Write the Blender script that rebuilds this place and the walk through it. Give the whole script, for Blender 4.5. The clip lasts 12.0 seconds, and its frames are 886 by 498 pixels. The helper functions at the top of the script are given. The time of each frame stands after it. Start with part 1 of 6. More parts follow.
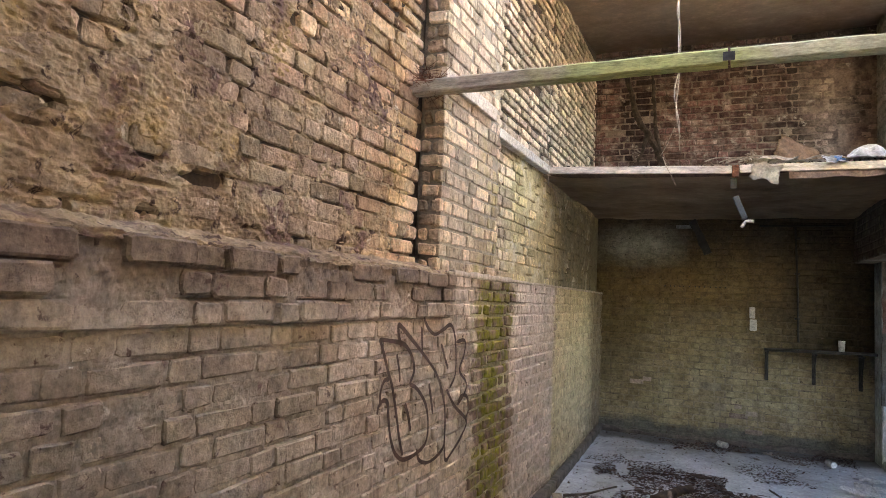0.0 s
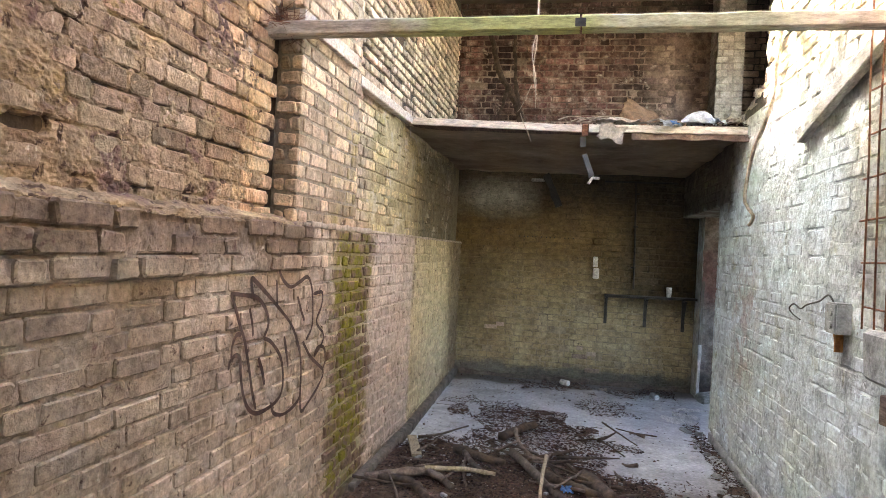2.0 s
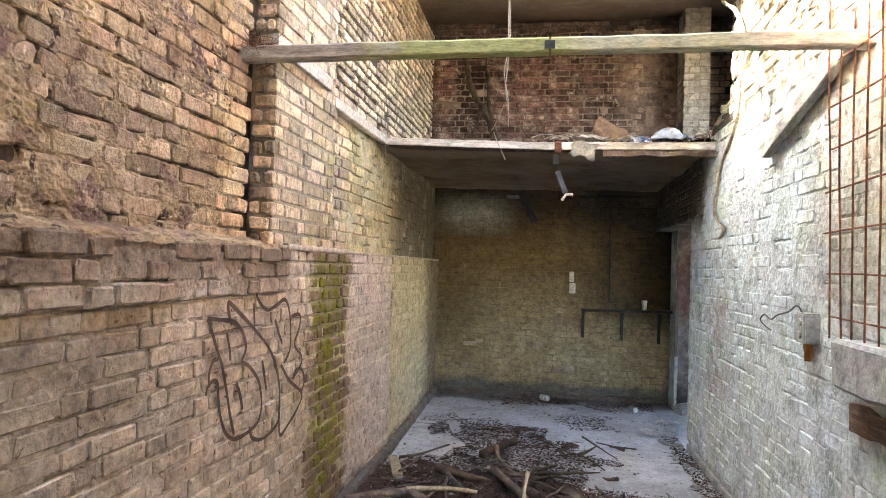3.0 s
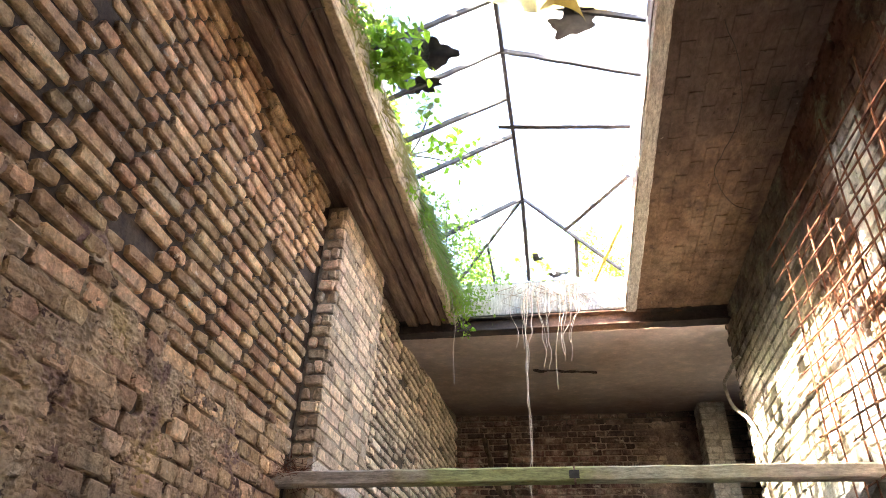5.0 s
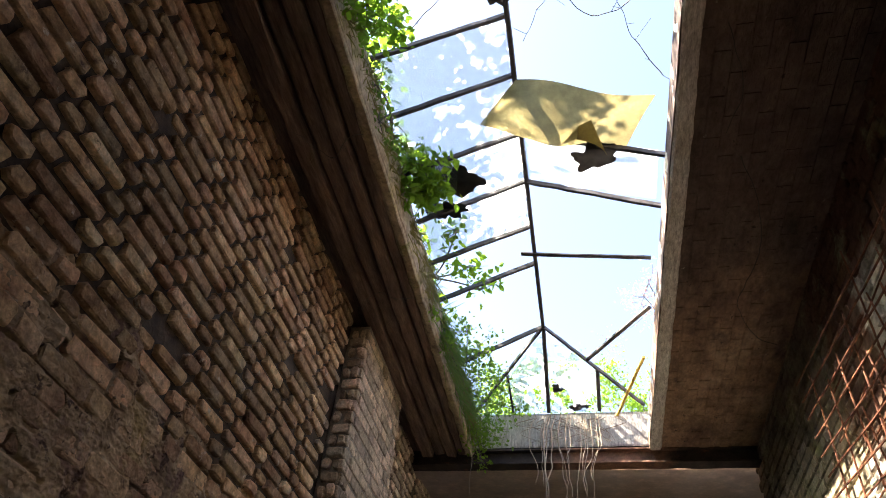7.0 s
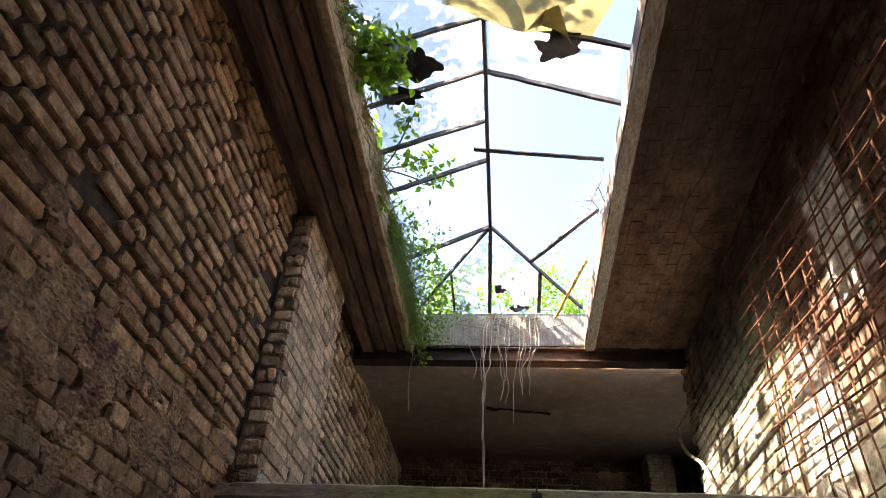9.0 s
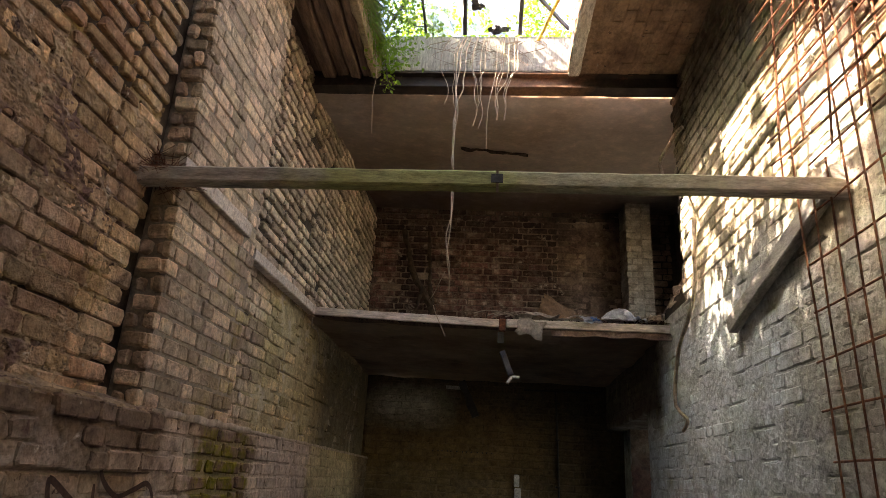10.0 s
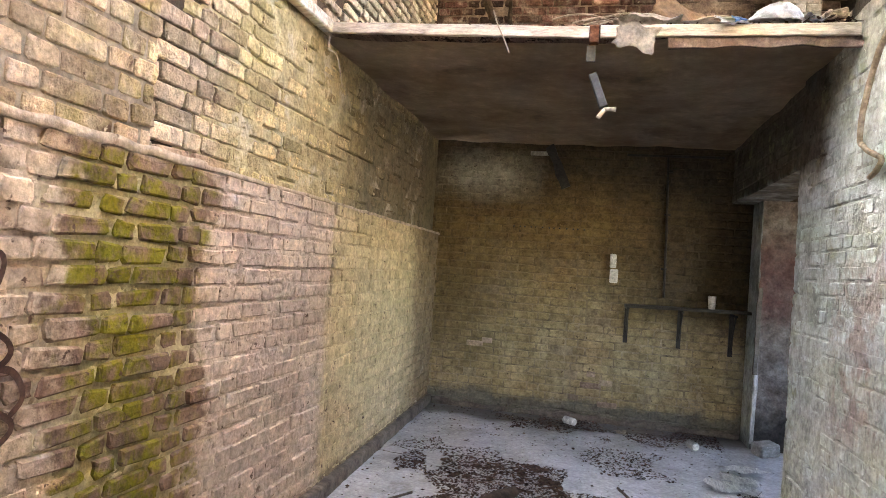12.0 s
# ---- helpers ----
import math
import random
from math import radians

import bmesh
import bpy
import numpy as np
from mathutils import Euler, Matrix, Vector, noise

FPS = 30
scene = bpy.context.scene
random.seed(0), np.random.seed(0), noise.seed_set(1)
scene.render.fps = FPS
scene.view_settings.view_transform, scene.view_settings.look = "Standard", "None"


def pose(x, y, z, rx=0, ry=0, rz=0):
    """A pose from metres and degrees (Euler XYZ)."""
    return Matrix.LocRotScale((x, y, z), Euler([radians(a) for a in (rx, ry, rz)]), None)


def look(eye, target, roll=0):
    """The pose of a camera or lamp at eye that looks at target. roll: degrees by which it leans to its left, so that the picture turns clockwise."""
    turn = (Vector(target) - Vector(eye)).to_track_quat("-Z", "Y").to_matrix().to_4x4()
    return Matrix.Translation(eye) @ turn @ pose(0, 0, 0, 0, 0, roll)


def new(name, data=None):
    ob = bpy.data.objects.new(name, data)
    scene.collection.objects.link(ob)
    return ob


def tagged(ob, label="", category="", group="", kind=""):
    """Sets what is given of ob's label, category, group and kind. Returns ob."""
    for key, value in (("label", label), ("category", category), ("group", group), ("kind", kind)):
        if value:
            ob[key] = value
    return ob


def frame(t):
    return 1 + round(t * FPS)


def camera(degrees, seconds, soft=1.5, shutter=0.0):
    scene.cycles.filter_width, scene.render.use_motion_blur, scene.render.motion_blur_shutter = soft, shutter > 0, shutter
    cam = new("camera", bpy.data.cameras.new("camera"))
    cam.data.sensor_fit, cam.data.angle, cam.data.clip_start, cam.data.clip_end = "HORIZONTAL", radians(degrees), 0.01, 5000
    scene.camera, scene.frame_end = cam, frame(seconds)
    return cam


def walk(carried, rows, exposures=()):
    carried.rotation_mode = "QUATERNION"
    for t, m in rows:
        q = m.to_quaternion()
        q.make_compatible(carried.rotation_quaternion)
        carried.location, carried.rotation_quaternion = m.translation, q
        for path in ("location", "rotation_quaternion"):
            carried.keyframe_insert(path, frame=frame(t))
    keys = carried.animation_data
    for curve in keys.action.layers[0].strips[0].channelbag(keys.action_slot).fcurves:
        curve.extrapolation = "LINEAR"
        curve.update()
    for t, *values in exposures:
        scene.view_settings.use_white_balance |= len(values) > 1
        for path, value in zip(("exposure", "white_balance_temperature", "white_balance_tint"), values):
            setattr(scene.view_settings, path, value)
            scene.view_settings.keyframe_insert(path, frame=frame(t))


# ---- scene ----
cam = camera(68.2, 12.0, soft=0.9)
PATH = [
    (0, (-0.103, 0.298, 1.546), (-0.885, 2.134, 1.688), 2.5),
    (0.5, (-0.17, 0.289, 1.567), (-0.705, 2.214, 1.668), 3.7),
    (1, (-0.122, 0.251, 1.567), (-0.579, 2.197, 1.64), 3.9),
    (1.5, (-0.114, 0.247, 1.553), (-0.535, 2.202, 1.584), 3.4),
    (2, (-0.075, 0.3, 1.582), (-0.457, 2.263, 1.578), 3.0),
    (2.5, (-0.07, 0.307, 1.575), (-0.421, 2.276, 1.556), 2.5),
    (2.7, (-0.068, 0.3, 1.581), (-0.399, 2.272, 1.574), 2.2),
    (4.3, (-0.086, 0.14, 1.718), (-0.407, 2.001, 2.378), 1.9),
    (4.5, (-0.103, 0.125, 1.755), (-0.428, 1.939, 2.531), 2.1),
    (5, (-0.074, 0.073, 1.797), (-0.425, 1.714, 2.885), 2.5),
    (5.5, (-0.056, 0.046, 1.793), (-0.438, 1.463, 3.151), 3.7),
    (6, (-0.08, 0.018, 1.755), (-0.485, 1.266, 3.265), 4.9),
    (6.5, (-0.104, 0.034, 1.736), (-0.537, 1.286, 3.234), 6.2),
    (7, (-0.115, 0.093, 1.71), (-0.484, 1.467, 3.115), 6.5),
    (7.2, (-0.115, 0.111, 1.703), (-0.458, 1.523, 3.077), 6.9),
    (8.8, (-0.165, 0.21, 1.703), (-0.379, 1.765, 2.943), 4.3),
    (9, (-0.199, 0.249, 1.677), (-0.396, 1.821, 2.897), 4.0),
    (9.5, (-0.156, 0.471, 1.614), (-0.32, 2.214, 2.581), 3.0),
    (10, (-0.084, 0.855, 1.476), (-0.241, 2.735, 2.139), 3.3),
    (10.5, (-0.106, 1.203, 1.377), (-0.301, 3.161, 1.738), 4.4),
    (11, (-0.061, 1.604, 1.364), (-0.431, 3.565, 1.488), 4.3),
    (11.5, (0.036, 1.962, 1.321), (-0.433, 3.906, 1.364), 4.1),
    (12, (0.067, 2.271, 1.362), (-0.386, 4.218, 1.408), 4.1),
]
STOPS = [(0.0, 5.7), (2.7, 6.1), (4.5, 5.5), (5.0, 4.95), (5.5, 4.1), (6.0, 3.3), (6.5, 3.0), (7.2, 3.0), (8.8, 3.05), (9.5, 3.2), (10.0, 3.75), (10.5, 4.85), (11.0, 5.65), (12.0, 6.28)]
EXPOSURES = [(t, stops, 7250 if t < 4 else 7100 if t < 8 else 7150 if t < 9 else 7800 if t < 9.8 else 8250 if t < 10.8 else 7950, 16 if t < 9 else 20) for t, stops in STOPS]
walk(cam, [(t, look(eye, target, roll)) for t, eye, target, roll in PATH], EXPOSURES)

# ---- world, sun, daylight ----
SUN_DIR = Vector((1.0, 0.22, -1.12)).normalized()
world = bpy.data.worlds.new("sky")
scene.world = world
world.use_nodes = True
wn = world.node_tree
sky = wn.nodes.new("ShaderNodeTexSky")
sky.sky_type, sky.sun_disc = "NISHITA", False
sky.sun_elevation = math.asin(-SUN_DIR.z)
sky.sun_rotation = math.atan2(-SUN_DIR.x, -SUN_DIR.y)
sky.air_density, sky.dust_density, sky.ozone_density = 1.0, 1.5, 1.0
wn.links.new(sky.outputs[0], wn.nodes["Background"].inputs[0])
wn.nodes["Background"].inputs[1].default_value = 0.095
sun_data = bpy.data.lights.new("sun", "SUN")
sun_data.energy, sun_data.angle, sun_data.color = 5.0, radians(0.6), (1.0, 0.93, 0.82)
sun = new("sun", sun_data)
sun.matrix_world = look((0, 0, 12), Vector((0, 0, 12)) + SUN_DIR)

# ---- materials ----
def nd(nt, kind, **ins):
    n = nt.nodes.new("ShaderNode" + kind)
    for key, value in ins.items():
        n.inputs[key.replace("_", " ")].default_value = value
    return n


def ramp(nt, source, stops, mode="LINEAR"):
    n = nt.nodes.new("ShaderNodeValToRGB")
    n.color_ramp.interpolation = mode
    el = n.color_ramp.elements
    while len(el) < len(stops):
        el.new(0.5)
    for e, (p, c) in zip(el, stops):
        e.position = p
        e.color = (*c, 1) if len(c) == 3 else c
    nt.links.new(source, n.inputs[0])
    return n.outputs[0]


def grey(nt, source, lo, hi):
    n = nd(nt, "MapRange", From_Min=lo, From_Max=hi)
    nt.links.new(source, n.inputs[0])
    return n.outputs[0]


def mix(nt, a, b, fac, mode="MIX"):
    n = nt.nodes.new("ShaderNodeMix")
    n.data_type, n.blend_type = "RGBA", mode
    for value, slot in ((fac, 0), (a, 6), (b, 7)):
        if isinstance(value, (int, float)):
            n.inputs[slot].default_value = value
        elif isinstance(value, tuple):
            n.inputs[slot].default_value = (*value, 1)
        else:
            nt.links.new(value, n.inputs[slot])
    return n.outputs[2]


def mul(nt, a, b, op="MULTIPLY"):
    n = nt.nodes.new("ShaderNodeMath")
    n.operation = op
    for value, slot in ((a, 0), (b, 1)):
        if isinstance(value, (int, float)):
            n.inputs[slot].default_value = value
        else:
            nt.links.new(value, n.inputs[slot])
    return n.outputs[0]


def noise_tex(nt, pos, scale, detail=6.0, rough=0.6, dist=0.0):
    n = nd(nt, "TexNoise", Scale=scale, Detail=detail, Roughness=rough, Distortion=dist)
    nt.links.new(pos, n.inputs["Vector"])
    return n.outputs[0]


def zone(nt, pos, axis, lo, hi, soft, ragged=0.0, scale=5.0):
    """A ragged band along one world axis: 1 inside, 0 outside. Axis N: patches of a noise of scale lo, from hi to soft."""
    if axis == "N":
        return grey(nt, noise_tex(nt, pos, lo, 8, 0.66, 0.3), hi, soft)
    sep = nt.nodes.new("ShaderNodeSeparateXYZ")
    nt.links.new(pos, sep.inputs[0])
    wob = mul(nt, mul(nt, noise_tex(nt, pos, scale, 5, 0.65), 0.5, "SUBTRACT"), ragged)
    v = mul(nt, sep.outputs["XYZ".index(axis)], wob, "ADD")
    out = None
    if lo is not None:
        out = grey(nt, v, lo - soft, lo + soft)
    if hi is not None:
        up = grey(nt, v, hi + soft, hi - soft)
        out = up if out is None else mul(nt, out, up)
    return out


def surface(name, stops, scale=4.0, stains=(), rough=(0.8, 0.95), bump=0.4, fine=60.0, vary=0.0, pieces="", metal=0.0, spec=0.35, zones=(), stretch=(1, 1, 1), grain=0.42, mottle=0.5, relief=0.01):
    """A worn opaque surface in world metres. stains: (colour, noise scale, from, to); zones: (colour, strength, bands...)."""
    m = bpy.data.materials.new(name)
    m.use_nodes = True
    nt = m.node_tree
    b = nt.nodes["Principled BSDF"]
    geo = nt.nodes.new("ShaderNodeNewGeometry")
    pos = geo.outputs["Position"]
    if stretch != (1, 1, 1):
        mp = nt.nodes.new("ShaderNodeMapping")
        mp.inputs["Scale"].default_value = stretch
        nt.links.new(pos, mp.inputs[0])
        tpos = mp.outputs[0]
    else:
        tpos = pos
    col = ramp(nt, noise_tex(nt, tpos, scale, 9, 0.62), stops)
    small = noise_tex(nt, tpos, fine, 8, 0.7)
    for colour, strength, *bands in zones:
        fac = None
        for band in bands:
            z = zone(nt, pos, *band)
            fac = z if fac is None else mul(nt, fac, z)
        col = mix(nt, col, colour, mul(nt, fac, strength))
    rnd = None
    if pieces == "object":
        info = nt.nodes.new("ShaderNodeObjectInfo")
        rnd = info.outputs["Random"]
    elif pieces == "island":
        rnd = geo.outputs["Random Per Island"]
    if rnd is not None and vary:
        hsv = nt.nodes.new("ShaderNodeHueSaturation")
        mr = nd(nt, "MapRange", To_Min=1 - vary, To_Max=1 + vary)
        nt.links.new(rnd, mr.inputs[0])
        nt.links.new(mr.outputs[0], hsv.inputs["Value"])
        wn_ = nt.nodes.new("ShaderNodeTexWhiteNoise")
        wn_.noise_dimensions = "1D"
        nt.links.new(rnd, wn_.inputs["W"])
        hr = nd(nt, "MapRange", To_Min=0.5 - 0.045 * vary, To_Max=0.5 + 0.008 * vary)
        nt.links.new(wn_.outputs[0], hr.inputs[0])
        nt.links.new(hr.outputs[0], hsv.inputs["Hue"])
        nt.links.new(col, hsv.inputs["Color"])
        col = hsv.outputs[0]
    col = mix(nt, col, ramp(nt, noise_tex(nt, tpos, fine * 0.3, 7, 0.66), [(0.3, (mottle,) * 3), (0.52, (1.0, 1.0, 1.0)), (0.75, (1.35, 1.33, 1.3))]), 1.0, "MULTIPLY")
    for colour, sc, lo, hi in stains:
        col = mix(nt, col, colour, grey(nt, noise_tex(nt, tpos, sc, 10, 0.68, 0.4), lo, hi))
    col = mix(nt, col, ramp(nt, small, [(0.28, (1 - grain,) * 3), (0.72, (1 + 0.55 * grain,) * 3)]), 1.0, "MULTIPLY")
    nt.links.new(col, b.inputs["Base Color"])
    nt.links.new(mul(nt, mul(nt, small, rough[1] - rough[0]), rough[0], "ADD"), b.inputs["Roughness"])
    b.inputs["Metallic"].default_value = metal
    b.inputs["Specular IOR Level"].default_value = spec
    if bump:
        bp = nd(nt, "Bump", Strength=bump, Distance=relief)
        h = mul(nt, mul(nt, small, 0.5), noise_tex(nt, tpos, fine * 0.28, 6, 0.6), "ADD")
        nt.links.new(h, bp.inputs["Height"])
        nt.links.new(bp.outputs[0], b.inputs["Normal"])
    return m


def both(name, *args, **kw):
    """The same brick material for single bricks and for joined courses."""
    return surface(name, *args, pieces="object", **kw), surface(name + "_joined", *args, pieces="island", **kw)


MOSS = ((0.2, 0.185, 0.018), 0.95, ("Y", 3.86, 4.42, 0.08, 0.9, 9.0), ("Z", -0.2, 1.64, 0.01, 0.05, 6.0), ("N", 7.0, 0.43, 0.55))
PEEL = ((0.2, 0.13, 0.095), 0.9, ("Y", 3.8, 4.5, 0.03, 0.7, 5.0), ("Z", -0.2, 1.65, 0.02, 0.05, 6.0))
LOWER_ZONES = [
    ((0.13, 0.1, 0.07), 0.7, ("Y", 6.4, None, 0.3, 0.6, 3.0), ("Z", 1.9, None, 0.2, 0.4, 3.0)),
    ((0.63, 0.52, 0.44), 0.75, ("Y", 4.5, 5.7, 0.1, 0.5, 3.0)),
    ((0.6, 0.5, 0.29), 0.8, ("Y", 5.72, None, 0.05, 0.3, 6.0)),
    ((0.2, 0.14, 0.1), 0.85, ("Z", 1.5, None, 0.06, 0.22, 4.0), ("Y", None, 3.45, 0.05, 0.2, 4.0)),
    # Grimy near end; its colour is darkened to offset the entrance daylight.
    ((0.22, 0.18, 0.135), 0.65, ("Z", None, 1.5, 0.15, 0.5, 2.0), ("Y", None, 2.2, 0.5, 1.2, 2.0)),
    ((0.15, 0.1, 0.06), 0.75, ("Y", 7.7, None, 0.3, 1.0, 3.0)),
    PEEL, MOSS,
    ((0.16, 0.12, 0.09), 0.85, ("Z", None, 0.11, 0.03, 0.1, 5.0)),
]
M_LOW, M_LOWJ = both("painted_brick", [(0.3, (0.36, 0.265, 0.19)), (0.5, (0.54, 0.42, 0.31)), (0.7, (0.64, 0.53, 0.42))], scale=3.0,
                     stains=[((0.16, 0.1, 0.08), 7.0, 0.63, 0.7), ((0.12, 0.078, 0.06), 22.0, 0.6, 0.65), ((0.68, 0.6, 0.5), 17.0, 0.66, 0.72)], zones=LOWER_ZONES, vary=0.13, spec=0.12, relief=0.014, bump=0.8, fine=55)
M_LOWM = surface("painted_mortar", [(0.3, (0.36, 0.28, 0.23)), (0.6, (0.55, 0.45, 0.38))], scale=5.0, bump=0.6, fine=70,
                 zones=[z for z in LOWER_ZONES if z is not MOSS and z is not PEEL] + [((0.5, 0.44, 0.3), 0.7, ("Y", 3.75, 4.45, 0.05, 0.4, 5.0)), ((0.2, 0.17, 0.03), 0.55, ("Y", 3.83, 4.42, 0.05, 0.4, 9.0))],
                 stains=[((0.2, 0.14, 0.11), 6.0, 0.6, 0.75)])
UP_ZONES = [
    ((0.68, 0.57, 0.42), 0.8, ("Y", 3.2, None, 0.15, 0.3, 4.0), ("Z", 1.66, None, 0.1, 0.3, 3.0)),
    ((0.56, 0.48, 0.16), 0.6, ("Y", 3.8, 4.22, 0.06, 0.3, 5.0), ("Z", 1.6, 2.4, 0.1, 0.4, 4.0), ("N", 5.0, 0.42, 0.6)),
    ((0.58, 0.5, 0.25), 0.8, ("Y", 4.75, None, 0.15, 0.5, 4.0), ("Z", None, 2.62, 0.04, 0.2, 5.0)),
    # Below the loft floor: its shade put into the colour, over soot.
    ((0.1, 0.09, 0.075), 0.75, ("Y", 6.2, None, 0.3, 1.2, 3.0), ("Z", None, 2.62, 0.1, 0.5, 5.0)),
    ((0.24, 0.165, 0.12), 0.45, ("Y", None, 2.7, 0.2, 1.2, 3.0), ("Z", None, 2.35, 0.1, 0.5, 4.0)),
    ((0.44, 0.345, 0.235), 0.75, ("Y", None, 2.6, 0.3, 1.4, 1.7), ("Z", None, 2.5, 0.3, 0.8, 2.0)),
]
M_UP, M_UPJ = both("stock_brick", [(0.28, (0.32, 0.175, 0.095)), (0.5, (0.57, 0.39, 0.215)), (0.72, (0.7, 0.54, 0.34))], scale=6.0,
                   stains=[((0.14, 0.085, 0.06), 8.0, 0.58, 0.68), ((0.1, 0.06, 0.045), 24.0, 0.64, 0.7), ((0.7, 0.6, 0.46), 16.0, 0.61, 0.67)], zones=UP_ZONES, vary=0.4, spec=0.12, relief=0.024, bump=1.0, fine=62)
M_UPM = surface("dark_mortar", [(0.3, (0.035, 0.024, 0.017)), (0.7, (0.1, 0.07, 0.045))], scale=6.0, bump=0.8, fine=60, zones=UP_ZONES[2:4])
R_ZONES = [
    # Grimy near end, with the shade below the strut put into its colour.
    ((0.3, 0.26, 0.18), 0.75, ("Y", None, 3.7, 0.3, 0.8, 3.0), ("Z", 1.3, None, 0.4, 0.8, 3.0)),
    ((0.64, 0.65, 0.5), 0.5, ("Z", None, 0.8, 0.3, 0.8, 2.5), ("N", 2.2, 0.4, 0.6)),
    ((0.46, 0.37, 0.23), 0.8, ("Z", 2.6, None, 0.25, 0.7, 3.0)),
    # Towards the ceiling: shade out of the sun, put into the colour.
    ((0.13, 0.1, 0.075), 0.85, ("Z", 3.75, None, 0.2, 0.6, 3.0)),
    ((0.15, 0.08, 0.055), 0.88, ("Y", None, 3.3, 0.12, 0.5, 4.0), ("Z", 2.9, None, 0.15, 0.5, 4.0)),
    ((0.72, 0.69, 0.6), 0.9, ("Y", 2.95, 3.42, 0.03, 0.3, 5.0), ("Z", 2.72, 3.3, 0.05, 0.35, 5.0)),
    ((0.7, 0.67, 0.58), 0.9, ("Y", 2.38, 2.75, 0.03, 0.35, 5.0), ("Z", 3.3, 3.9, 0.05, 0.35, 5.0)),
    ((0.36, 0.27, 0.25), 0.7, ("Y", 5.2, 5.85, 0.1, 0.6, 5.0), ("Z", 0.7, 1.5, 0.1, 0.6, 5.0), ("N", 5.0, 0.46, 0.56)),
    # Under the loft: soot, and the loft's shade put into the colour.
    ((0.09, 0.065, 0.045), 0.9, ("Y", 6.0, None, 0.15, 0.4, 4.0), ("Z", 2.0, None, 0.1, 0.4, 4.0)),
    ((0.33, 0.33, 0.3), 0.6, ("Z", None, 0.12, 0.05, 0.15, 5.0)),
]
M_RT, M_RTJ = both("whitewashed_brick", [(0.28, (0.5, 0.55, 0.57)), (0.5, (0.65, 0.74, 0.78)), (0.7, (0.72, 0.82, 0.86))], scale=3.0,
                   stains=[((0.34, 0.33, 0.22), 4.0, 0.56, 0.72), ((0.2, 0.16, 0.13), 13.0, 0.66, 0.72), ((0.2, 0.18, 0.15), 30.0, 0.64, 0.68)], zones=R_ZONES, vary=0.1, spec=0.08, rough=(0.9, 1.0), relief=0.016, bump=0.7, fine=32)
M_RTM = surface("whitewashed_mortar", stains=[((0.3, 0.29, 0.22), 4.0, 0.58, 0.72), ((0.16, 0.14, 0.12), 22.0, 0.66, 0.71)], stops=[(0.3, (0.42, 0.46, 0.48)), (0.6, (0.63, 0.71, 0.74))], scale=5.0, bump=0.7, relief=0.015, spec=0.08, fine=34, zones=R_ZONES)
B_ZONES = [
    # First three bands: soot, with the under-loft shade painted into the brick colour.
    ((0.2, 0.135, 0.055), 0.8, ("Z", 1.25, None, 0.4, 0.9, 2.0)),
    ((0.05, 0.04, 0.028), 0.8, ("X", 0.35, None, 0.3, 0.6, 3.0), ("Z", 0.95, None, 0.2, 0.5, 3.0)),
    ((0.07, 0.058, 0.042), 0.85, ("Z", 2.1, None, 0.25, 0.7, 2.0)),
    ((0.16, 0.12, 0.06), 0.7, ("X", None, -0.9, 0.25, 0.7, 2.0), ("Z", 0.5, 1.4, 0.2, 0.6, 3.0)),
    ((0.62, 0.62, 0.52), 0.7, ("X", -1.4, -0.62, 0.2, 0.3, 4.0), ("Z", 2.1, 2.42, 0.12, 0.15, 4.0)),
    ((0.15, 0.15, 0.13), 0.88, ("Z", None, 0.17, 0.04, 0.25, 4.0)),
]
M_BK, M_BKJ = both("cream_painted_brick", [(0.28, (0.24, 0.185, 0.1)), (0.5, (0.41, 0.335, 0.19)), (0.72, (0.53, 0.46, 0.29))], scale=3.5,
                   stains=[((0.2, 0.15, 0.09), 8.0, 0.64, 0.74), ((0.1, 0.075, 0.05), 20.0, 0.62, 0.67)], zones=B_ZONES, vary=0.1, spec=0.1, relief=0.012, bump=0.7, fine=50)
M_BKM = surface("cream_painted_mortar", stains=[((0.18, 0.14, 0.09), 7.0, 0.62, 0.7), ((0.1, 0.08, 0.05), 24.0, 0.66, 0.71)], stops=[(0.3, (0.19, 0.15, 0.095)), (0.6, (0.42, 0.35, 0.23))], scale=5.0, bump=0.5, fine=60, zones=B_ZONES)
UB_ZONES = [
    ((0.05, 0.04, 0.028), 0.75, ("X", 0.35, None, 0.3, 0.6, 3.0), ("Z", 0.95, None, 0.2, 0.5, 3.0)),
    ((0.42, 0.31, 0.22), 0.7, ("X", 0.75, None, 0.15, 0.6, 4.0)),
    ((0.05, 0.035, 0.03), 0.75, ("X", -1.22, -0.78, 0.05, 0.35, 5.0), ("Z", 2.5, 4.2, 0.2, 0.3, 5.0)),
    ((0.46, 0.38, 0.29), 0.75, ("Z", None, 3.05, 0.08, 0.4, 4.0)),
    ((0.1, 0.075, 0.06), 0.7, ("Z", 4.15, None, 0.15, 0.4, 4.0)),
]
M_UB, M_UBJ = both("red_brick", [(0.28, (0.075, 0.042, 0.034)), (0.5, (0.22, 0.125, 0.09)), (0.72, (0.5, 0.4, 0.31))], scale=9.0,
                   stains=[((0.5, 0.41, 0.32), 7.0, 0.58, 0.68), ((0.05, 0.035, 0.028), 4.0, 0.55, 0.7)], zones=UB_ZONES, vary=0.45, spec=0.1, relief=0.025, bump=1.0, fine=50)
M_PALE, M_PALEJ = both("pale_brick", [(0.3, (0.38, 0.32, 0.24)), (0.7, (0.56, 0.49, 0.39))], scale=4.0, vary=0.1, bump=0.8, spec=0.1, relief=0.02)
